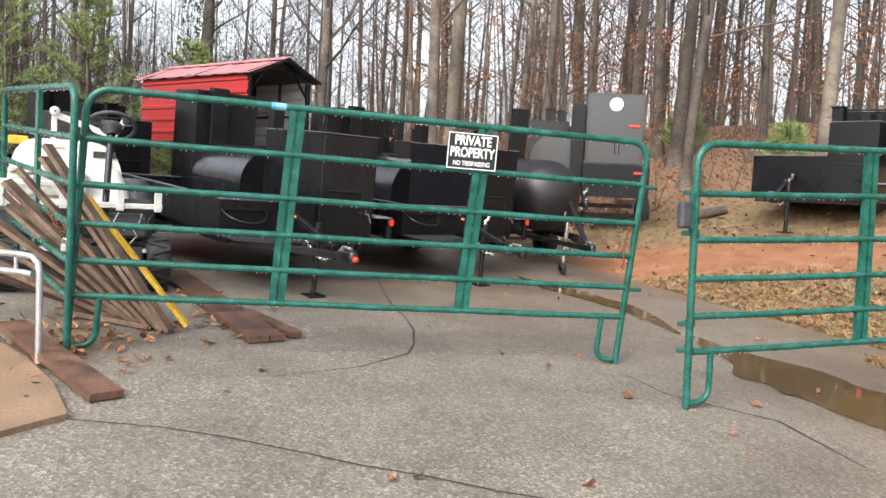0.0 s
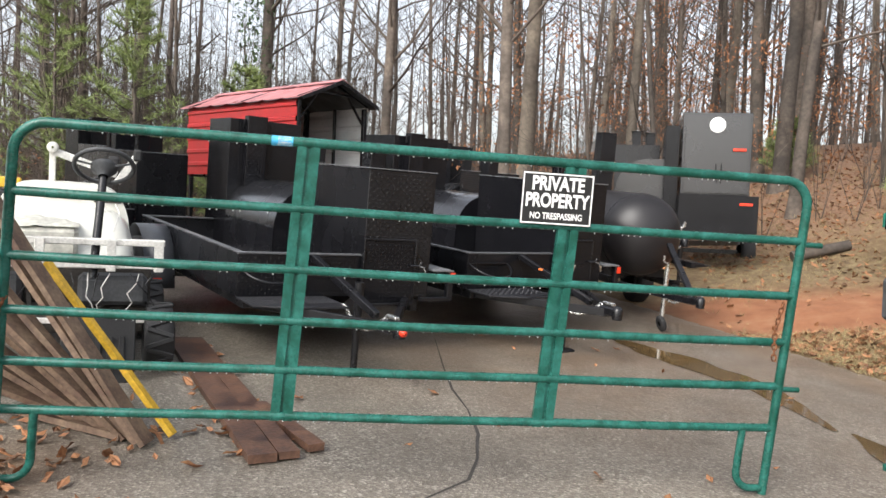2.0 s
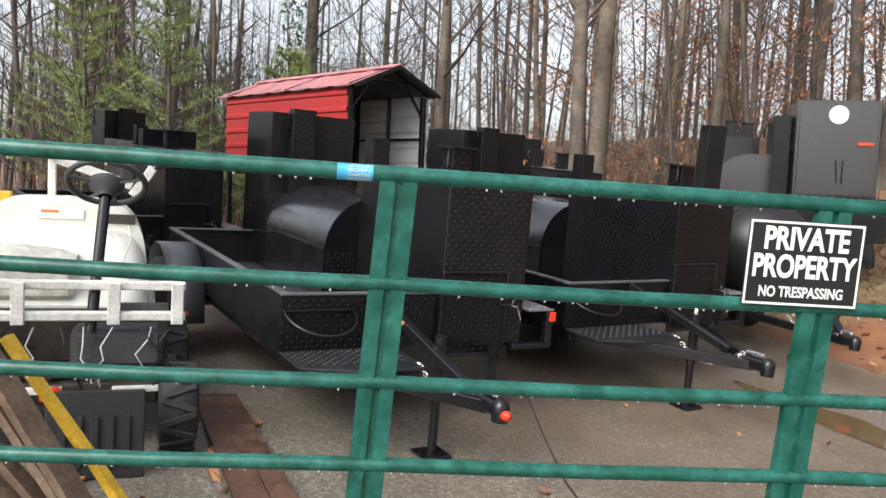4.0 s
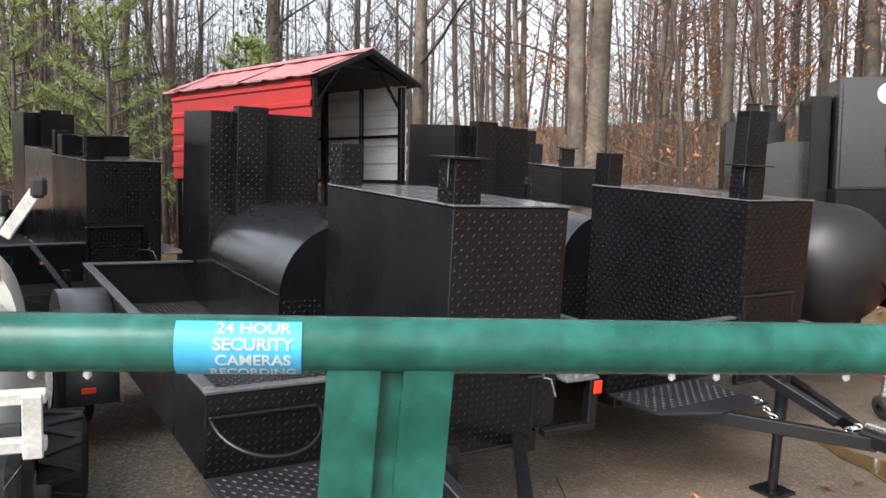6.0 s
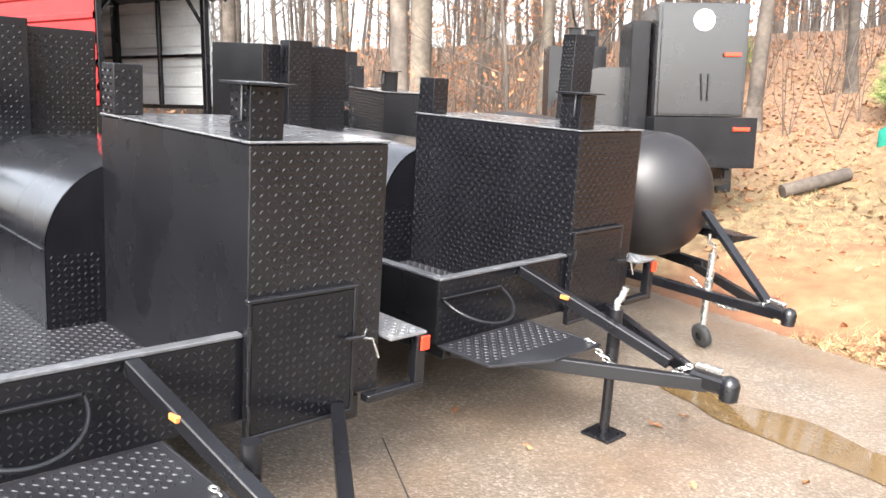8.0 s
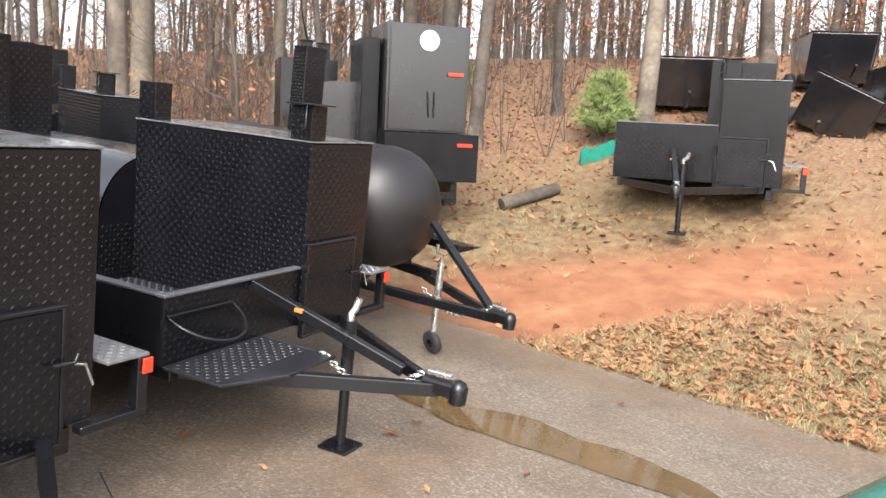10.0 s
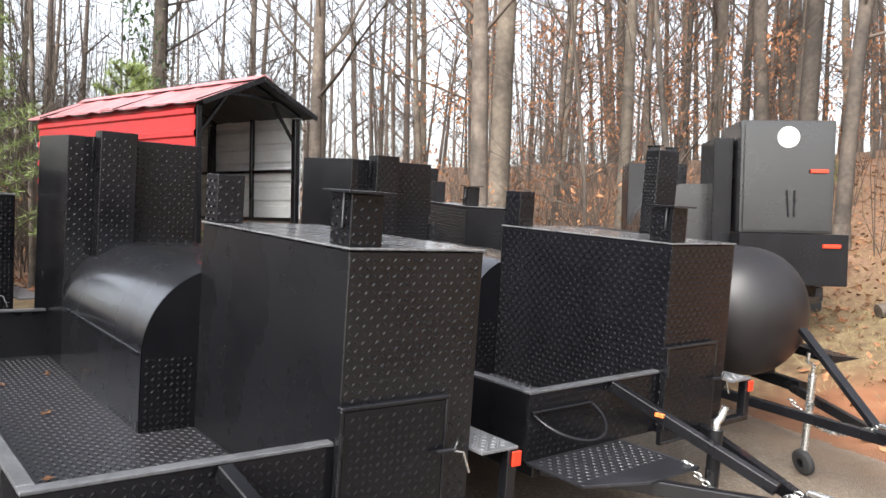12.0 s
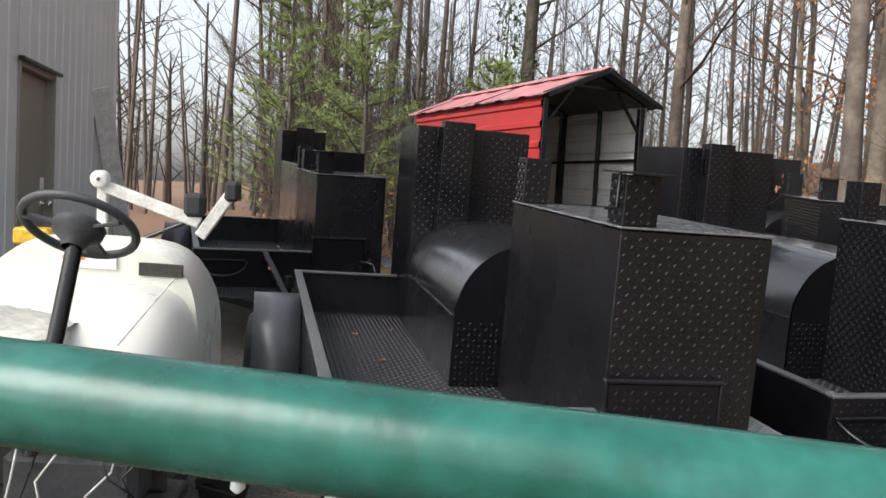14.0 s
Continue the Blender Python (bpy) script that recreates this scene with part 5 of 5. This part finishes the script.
for z in (1.28, 0.545):
    pin = thing("latch_pin", "green latch pin sticking out of the gate post", "latch", gate_m @ pose(3.66 + LEAN * z, 0, z))
    part("pin", Shape().tube([(0.0, 0, 0), (0.11, 0, 0)], 0.014, 8), GREEN, pin)


# ---------------------------------------------------------------- trees
def grow(rng, height, radius, spread=1.0, first=0.35, count=34, pale=False):
    """A bare tree: trunk shape and branch shape."""
    trunk, crown = Shape(), Shape()
    pts = [Vector((0, 0, -0.3))]
    lean = Vector((rng.uniform(-0.03, 0.03), rng.uniform(-0.03, 0.03), 1))
    n = 9
    for i in range(n):
        lean += Vector((rng.uniform(-0.05, 0.05), rng.uniform(-0.05, 0.05), 0))
        pts.append(pts[-1] + lean.normalized() * (height / n))
    trunk.tube(pts, radius, 9, False, r1=radius * 0.18)
    trunk.lathe([(-0.3, radius * 1.5), (0.05, radius * 1.25), (0.35, radius)], (0, 0, 0), (0, 0, 1), 9)

    def limb(p, d, length, r, level):
        q = [p]
        steps = 4 if level < 2 else 3
        for i in range(steps):
            d = (d + Vector((rng.uniform(-0.28, 0.28), rng.uniform(-0.28, 0.28), rng.uniform(-0.08, 0.25)))).normalized()
            q.append(q[-1] + d * length / steps)
        crown.tube(q, r, 5 if level == 0 else 3, False, r1=r * 0.3)
        if level < 2:
            for _ in range(5 if level == 0 else 3):
                k = rng.randint(1, steps)
                e = (d + Vector((rng.uniform(-0.9, 0.9), rng.uniform(-0.9, 0.9), rng.uniform(-0.3, 0.6)))).normalized()
                limb(q[k], e, length * rng.uniform(0.35, 0.65), r * 0.45, level + 1)

    for i in range(count):
        h = first + (1 - first) * (i + rng.random()) / count
        k = min(n - 1, int(h * n))
        p = pts[k].lerp(pts[k + 1], h * n - k)
        a = rng.uniform(0, 2 * math.pi)
        d = Vector((math.cos(a), math.sin(a), rng.uniform(0.3, 1.1))).normalized()
        limb(p, d, height * rng.uniform(0.10, 0.26) * spread * (1.15 - 0.6 * h), radius * rng.uniform(0.16, 0.34) * (1.2 - h), 0)
    return trunk, crown


def leaf_cloud(rng, centres, size, spread, per, flat=0.5):
    """Many small bent leaves round given points."""
    s = Shape()
    for c in centres:
        for _ in range(per):
            p = Vector(c) + Vector((rng.gauss(0, spread), rng.gauss(0, spread), rng.gauss(0, spread * flat)))
            q = Euler((rng.uniform(0, 6.3), rng.uniform(0, 6.3), rng.uniform(0, 6.3))).to_matrix()
            k = size * rng.uniform(0.6, 1.3)
            s.add([p + q @ Vector(v) for v in ((-k, 0, 0), (0, -0.45 * k, 0.15 * k), (k, 0, 0), (0, 0.45 * k, 0.15 * k))], [(0, 1, 2), (0, 2, 3)])
    return s


kinds = []
for i, (h, r, c, first, bark) in enumerate(((14, 0.12, 34, 0.22, BARK), (16, 0.16, 36, 0.25, BARK), (12, 0.08, 34, 0.15, BARK), (17, 0.19, 34, 0.3, PALEBARK), (10, 0.055, 32, 0.12, BARK), (15, 0.13, 34, 0.3, PALEBARK), (8, 0.035, 34, 0.08, TWIG))):
    rr = random.Random(100 + i)
    a, b = grow(rr, h, r, 1.0, first, c)
    kinds.append((a.mesh("trunk", bark, False), b.mesh("crown", TWIG if bark is not PALEBARK else bark, False), h))
rr = random.Random(55)
beech = leaf_cloud(rr, [(rr.gauss(0, 1.1), rr.gauss(0, 1.1), rr.uniform(1.2, 6.5)) for _ in range(85)], 0.055, 0.28, 16).mesh("leaves", DRYLEAF, False)
shrub_leaf = leaf_cloud(rr, [(rr.gauss(0, 0.9), rr.gauss(0, 0.9), rr.uniform(0.5, 3.0)) for _ in range(55)], 0.05, 0.25, 14).mesh("leaves", DRYLEAF, False)
ivy = leaf_cloud(rr, [(0.28 * math.cos(a), 0.28 * math.sin(a), z) for z, a in [(0.5 + 0.11 * i, i * 2.4) for i in range(75)]], 0.06, 0.16, 22).mesh("ivy", IVY, False)


def tree(kind, x, y, size, label, leaves=None, leaf_name="dry_leaves", turn=0.0, lean=0.0):
    tr, cr, h = kinds[kind]
    t = thing("tree", label, "tree", Matrix.Translation((x, y, ground_z(x, y))) @ pose(0, 0, 0, 0, lean, turn) @ Matrix.Diagonal((size, size, size, 1)), group="bare winter woods")
    part("trunk", tr, None, t)
    part("crown", cr, None, t)
    if leaves:
        part(leaf_name, leaves, None, t)["kind"] = "stuff"
    return t


def clear_of(x, y):
    """True where trees may stand: past the lot and the parked things."""
    if -8.4 < x < 0.4 and y < 14.5:
        return False
    if x <= -8.4 and y < 13.0 + (-8.4 - x) * 0.9:
        return False
    if x >= 0.4 and (y < 15.0 - 0.05 * x if x < 6 else y < 16.2 - 0.2 * (x - 6)):
        return False
    return True


BARE, BEECH = "tall bare grey-brown winter tree in the woods", "young tree still holding brown dry leaves"
# trees that stand out
tree(3, -1.35, 16.5, 0.95, "thick pale trunk at the wood's edge")
tree(3, 5.75, 15.0, 0.8, "thick pale trunk on the leafy bank")
tree(1, -7.4, 17.5, 1.0, "ivy-covered tree behind the red shelter", ivy, "ivy")
tree(1, 3.6, 18.2, 1.05, BARE)
tree(5, 0.6, 17.4, 0.9, BARE)
rng = random.Random(9)
placed = []
tries = 0
while len(placed) < 150 and tries < 6000:
    tries += 1
    a = radians(rng.uniform(8, 152))
    dist = 10 + 26 * rng.random() ** 0.8
    x, y = -0.4 + dist * math.cos(a), 4.2 + dist * math.sin(a)
    if not clear_of(x, y) or any((x - p) ** 2 + (y - q) ** 2 < 1.0 for p, q in placed):
        continue
    placed.append((x, y))
    k = rng.choice((0, 0, 1, 2, 2, 2, 4, 4, 4, 5, 6, 6, 6))
    lv = rng.random()
    leaves = beech if lv < 0.26 and k in (2, 4, 6) and x > -3 else shrub_leaf if lv < 0.42 and x > -3 else None
    size, turn, lean = rng.uniform(0.8, 1.2), rng.uniform(0, 360), rng.uniform(-3, 3)
    if radians(107) < a < radians(124) and len(placed) % 2:
        continue  # the woods stand thinner behind the shelter
    tree(k, x, y, size, BEECH if leaves else BARE, leaves, turn=turn, lean=lean)
rng = random.Random(14)
for i in range(16):
    a, dist = radians(rng.uniform(124, 141)), rng.uniform(14.5, 25)
    x, y = -0.4 + dist * math.cos(a), 4.2 + dist * math.sin(a)
    if clear_of(x, y):
        tree(rng.choice((2, 4, 6, 0)), x, y, rng.uniform(0.8, 1.1), BARE, None, turn=rng.uniform(0, 360), lean=rng.uniform(-3, 3))


def pine(x, y, h, seed):
    r = random.Random(seed)
    t = thing("pine_tree", "young green pine among the bare trees", "tree", Matrix.Translation((x, y, ground_z(x, y))), group="young pines")
    part("trunk", Shape().tube([(0, 0, -0.2), (0.05, 0, h * 0.5), (0, 0.03, h)], 0.05, 8, r1=0.012).mesh("trunk", BARK), None, t)
    br, nd = Shape(), Shape()
    z = h * 0.12
    while z < h:
        for _ in range(5):
            a = r.uniform(0, 6.28)
            L = (h - z) * 0.32 + 0.2
            tip = Vector((math.cos(a) * L, math.sin(a) * L, z + L * 0.45))
            base = Vector((0, 0, z))
            br.tube([base, base.lerp(tip, 0.5) - Vector((0, 0, 0.05)), tip], 0.013, 4, False, r1=0.004)
            for k in range(7):
                c = base.lerp(tip, 0.35 + 0.65 * k / 6)
                for _ in range(15):
                    d = Vector((r.gauss(0, 1), r.gauss(0, 1), r.gauss(0.3, 0.8))).normalized() * r.uniform(0.10, 0.2)
                    e = d.orthogonal().normalized() * 0.005
                    nd.add([c - e, c + e, c + d], [(0, 1, 2)])
        z += h * 0.055
    part("branchwork", br, TWIG, t)["kind"] = "stuff"
    part("needles", nd, NEEDLE, t)["kind"] = "stuff"


for i, (x, y, h) in enumerate(((-7.8, 13.6, 4.2), (-6.2, 14.6, 3.2), (-9.9, 14.2, 4.6), (-5.6, 13.7, 2.0), (5.15, 15.0, 0.9), (3.9, 19.0, 1.2))):
    pine(x, y, h, 30 + i)


def far_woods():
    """Thin trunks and twigs beyond the near trees."""
    r = random.Random(77)
    s = Shape()
    for _ in range(560):
        a = radians(r.uniform(-5, 165))
        d = r.uniform(28, 62)
        x, y = -0.4 + d * math.cos(a), 4.2 + d * math.sin(a)
        if x < -8 and y < 14 or radians(107) < a < radians(124) and r.random() < 0.45:
            continue
        z = ground_z(x, y) - 0.3
        h = r.uniform(4, 10) if r.random() < 0.8 else r.uniform(10, 15)
        rad = r.uniform(0.05, 0.17)
        top = Vector((x + r.uniform(-0.8, 0.8), y + r.uniform(-0.8, 0.8), z + h))
        base = Vector((x, y, z))
        s.tube([base, base.lerp(top, 0.5), top], rad, 4, False, r1=rad * 0.3)
        for _ in range(9):
            p = base.lerp(top, r.uniform(0.15, 0.95))
            b = r.uniform(0, 6.28)
            L = r.uniform(0.8, 2.8)
            q = p + Vector((math.cos(b) * L, math.sin(b) * L, L * r.uniform(0.2, 1.2)))
            s.tube([p, q], rad * 0.3, 3, False, r1=rad * 0.1)
            for _ in range(2):
                e = p.lerp(q, r.uniform(0.4, 1))
                s.tube([e, e + Vector((r.uniform(-0.8, 0.8), r.uniform(-0.8, 0.8), r.uniform(0, 0.9)))], rad * 0.14, 3, False, r1=0.004)
    ob = new("far_woods", s.mesh("far_woods", FARWOOD, False))
    tagged(ob, "dense bare winter woods in the distance", "woods", kind="stuff")


far_woods()


def brush():
    """Undergrowth of thin stems with some dead leaves at the wood's edge."""
    r = random.Random(31)
    s, lv = Shape(), []
    n = 0
    while n < 750:
        a = radians(r.uniform(10, 150))
        d = r.uniform(10, 24)
        x, y = -0.4 + d * math.cos(a), 4.2 + d * math.sin(a)
        if not clear_of(x, y) or (x > 1.5 and r.random() < 0.75):
            continue
        n += 1
        base = Vector((x, y, ground_z(x, y) - 0.05))
        for _ in range(3):
            tip = base + Vector((r.gauss(0, 0.4), r.gauss(0, 0.4), r.uniform(0.8, 2.6)))
            mid = base.lerp(tip, 0.5) + Vector((r.gauss(0, 0.1), r.gauss(0, 0.1), 0))
            s.tube([base, mid, tip], 0.008, 3, False, r1=0.002)
            for _ in range(3):
                e = base.lerp(tip, r.uniform(0.3, 0.9))
                s.tube([e, e + Vector((r.gauss(0, 0.3), r.gauss(0, 0.3), r.uniform(0.1, 0.5)))], 0.004, 3, False, r1=0.0015)
        if r.random() < 0.5:
            lv.append(base + Vector((0, 0, r.uniform(0.4, 1.8))))
    tagged(new("undergrowth", s.mesh("undergrowth", TWIG, False)), "tangle of bare brown stems below the trees", "undergrowth", kind="stuff")
    tagged(new("dead_leaves", leaf_cloud(r, lv, 0.05, 0.3, 12).mesh("dead_leaves", DRYLEAF, False)), "brown dead leaves hanging in the undergrowth", "leaves", kind="stuff")


brush()


def side_thicket():
    """Tall thin stems past the corner of the building."""
    r = random.Random(61)
    s = Shape()
    for _ in range(1100):
        a = radians(r.uniform(108, 150))
        d = r.uniform(13.5, 30)
        x, y = -0.4 + d * math.cos(a), 4.2 + d * math.sin(a)
        if not clear_of(x, y):
            continue
        base = Vector((x, y, ground_z(x, y) - 0.05))
        tip = base + Vector((r.gauss(0, 0.5), r.gauss(0, 0.5), r.uniform(2.0, 6.0)))
        s.tube([base, base.lerp(tip, 0.5) + Vector((r.gauss(0, 0.12), r.gauss(0, 0.12), 0)), tip], 0.016, 3, False, r1=0.004)
        for _ in range(9):
            e = base.lerp(tip, r.uniform(0.15, 0.95))
            f = e + Vector((r.gauss(0, 0.6), r.gauss(0, 0.6), r.uniform(0.0, 0.8)))
            s.tube([e, f], 0.007, 3, False, r1=0.002)
            s.tube([e.lerp(f, 0.5), e.lerp(f, 0.5) + Vector((r.gauss(0, 0.3), r.gauss(0, 0.3), r.uniform(0.0, 0.4)))], 0.004, 3, False, r1=0.0015)
    tagged(new("thicket", s.mesh("thicket", TWIG, False)), "thicket of bare saplings beside the grey building", "undergrowth", kind="stuff")


side_thicket()


def scatter(name, label, category, count, where, maker, material, seed):
    r = random.Random(seed)
    s = Shape()
    n = tries = 0
    while n < count and tries < count * 20:
        tries += 1
        p = where(r)
        if p is None:
            continue
        n += 1
        maker(r, s, *p)
    return tagged(new(name, s.mesh(name, material, False)), label, category, kind="stuff")


def leaf_on(r, s, x, y):
    z = ground_z(x, y) + 0.018
    k = r.uniform(0.025, 0.06)
    q = Euler((r.gauss(0, 0.35), r.gauss(0, 0.35), r.uniform(0, 6.3))).to_matrix()
    pts = [(-k, 0, 0), (-0.3 * k, -0.5 * k, 0.012), (0.4 * k, -0.4 * k, 0), (k, 0, 0.014), (0.4 * k, 0.45 * k, 0), (-0.3 * k, 0.45 * k, 0.010)]
    s.add([Vector((x, y, z)) + q @ Vector(p) for p in pts], [(0, 1, 2, 3), (0, 3, 4, 5)])


def blade_on(r, s, x, y):
    base = Vector((x, y, ground_z(x, y) - 0.01))
    for _ in range(5):
        b = base + Vector((r.gauss(0, 0.03), r.gauss(0, 0.03), 0))
        tip = b + Vector((r.gauss(0, 0.06), r.gauss(0, 0.06), r.uniform(0.02, 0.09)))
        e = Vector((r.uniform(-1, 1), r.uniform(-1, 1), 0)).normalized() * 0.004
        s.add([b - e, b + e, tip], [(0, 1, 2)])


def on_bank(r):
    x, y = r.uniform(1.8, 13), r.uniform(3.0, 19)
    d = past_edge(x, y)
    clay = math.exp(-(((x - 3.6) / 2.6) ** 2 + ((y - 10.6) / 0.9) ** 2))
    return (x, y) if d > 0.02 and r.random() > clay * 1.1 else None


def near_edge(r):
    x, y = r.uniform(1.6, 5.5), r.uniform(4.5, 10)
    d = past_edge(x, y)
    return (x, y) if 0 < d < 2.0 and r.random() < math.exp(-((d - 0.5) / 0.9) ** 2) else None


def in_woods(r):
    x, y = r.uniform(-9, 14), r.uniform(13.0, 24)
    return (x, y) if clear_of(x, y) or y > 13.5 else None


scatter("fallen_leaves", "brown leaves scattered on the grass bank", "leaves", 5200, on_bank, leaf_on, LITTERLEAF, 1)
scatter("fallen_leaves", "brown leaves gathered along the asphalt edge", "leaves", 2600, near_edge, leaf_on, LITTERLEAF, 2)
scatter("leaf_litter", "deep brown leaf litter under the trees", "leaves", 9000, in_woods, leaf_on, LITTERLEAF, 3)
scatter("dry_grass", "pale straw-coloured winter grass on the bank", "grass", 9000, lambda r: on_bank(r), blade_on, STRAW, 4)
scatter("dry_grass", "pale winter grass along the asphalt edge", "grass", 5000, near_edge, blade_on, STRAW, 5)
scatter("fallen_leaves", "brown leaves caught between the boards", "leaves", 130, lambda r: (r.gauss(-2.0, 0.35), r.gauss(4.1, 0.7)) if True else None, leaf_on, LITTERLEAF, 6)
scatter("fallen_leaves", "brown leaves beside the lying boards", "leaves", 110, lambda r: (lambda t: (-2.5 + 1.45 * t + r.gauss(0, 0.1), 6.55 - 1.75 * t + r.gauss(0, 0.08)))(r.random()), leaf_on, LITTERLEAF, 8)
scatter("fallen_leaves", "a few wet leaves lying on the asphalt", "leaves", 45, lambda r: (r.uniform(-2.5, 3), r.uniform(2.5, 9)), leaf_on, LITTERLEAF, 7)

tarp = Shape()
tv = [(4.5 + 0.085 * i, 14.35 + 0.02 * i, ground_z(4.5 + 0.085 * i, 14.35) + 0.02 + (0.2 + 0.06 * noise.noise(Vector((i * 0.6, 0, 0)))) * j / 3) for j in range(4) for i in range(8)]
tarp.add(tv, [(j * 8 + i, j * 8 + i + 1, j * 8 + i + 9, j * 8 + i + 8) for j in range(3) for i in range(7)], True)
tarp.add([(x, y + 0.05, z) for x, y, z in tv], [(j * 8 + i, j * 8 + i + 8, j * 8 + i + 9, j * 8 + i + 1) for j in range(3) for i in range(7)], True)
solo("tarp", tarp, TARP, "crumpled green tarp at the foot of a tree", "tarp")
lg = Shape().tube([(3.1, 13.6, ground_z(3.1, 13.6) + 0.07), (3.9, 13.75, ground_z(3.9, 13.75) + 0.07)], 0.08, 10)
solo("log", lg, BARK, "short fallen log on the bank", "log")


def lone_leaf(m):
    s = Shape()
    k = 0.03
    s.add([(-k, 0, 0.002), (-0.3 * k, -0.5 * k, 0.012), (0.4 * k, -0.4 * k, 0.004), (k, 0, 0.014), (0.4 * k, 0.45 * k, 0.004), (-0.3 * k, 0.45 * k, 0.010)], [(0, 1, 2, 3), (0, 3, 4, 5)])
    solo("fallen_leaf", s, LITTERLEAF, "single brown leaf on the wet trailer floor", "leaf", m)


for x, y, a in ((-0.52, 1.75, 30), (-0.60, 2.35, 110), (-0.35, 2.5, 70), (-0.7, 0.9, 200)):
    lone_leaf(smoker_a.matrix_basis @ pose(x, y, 0.495, 0, 0, a))
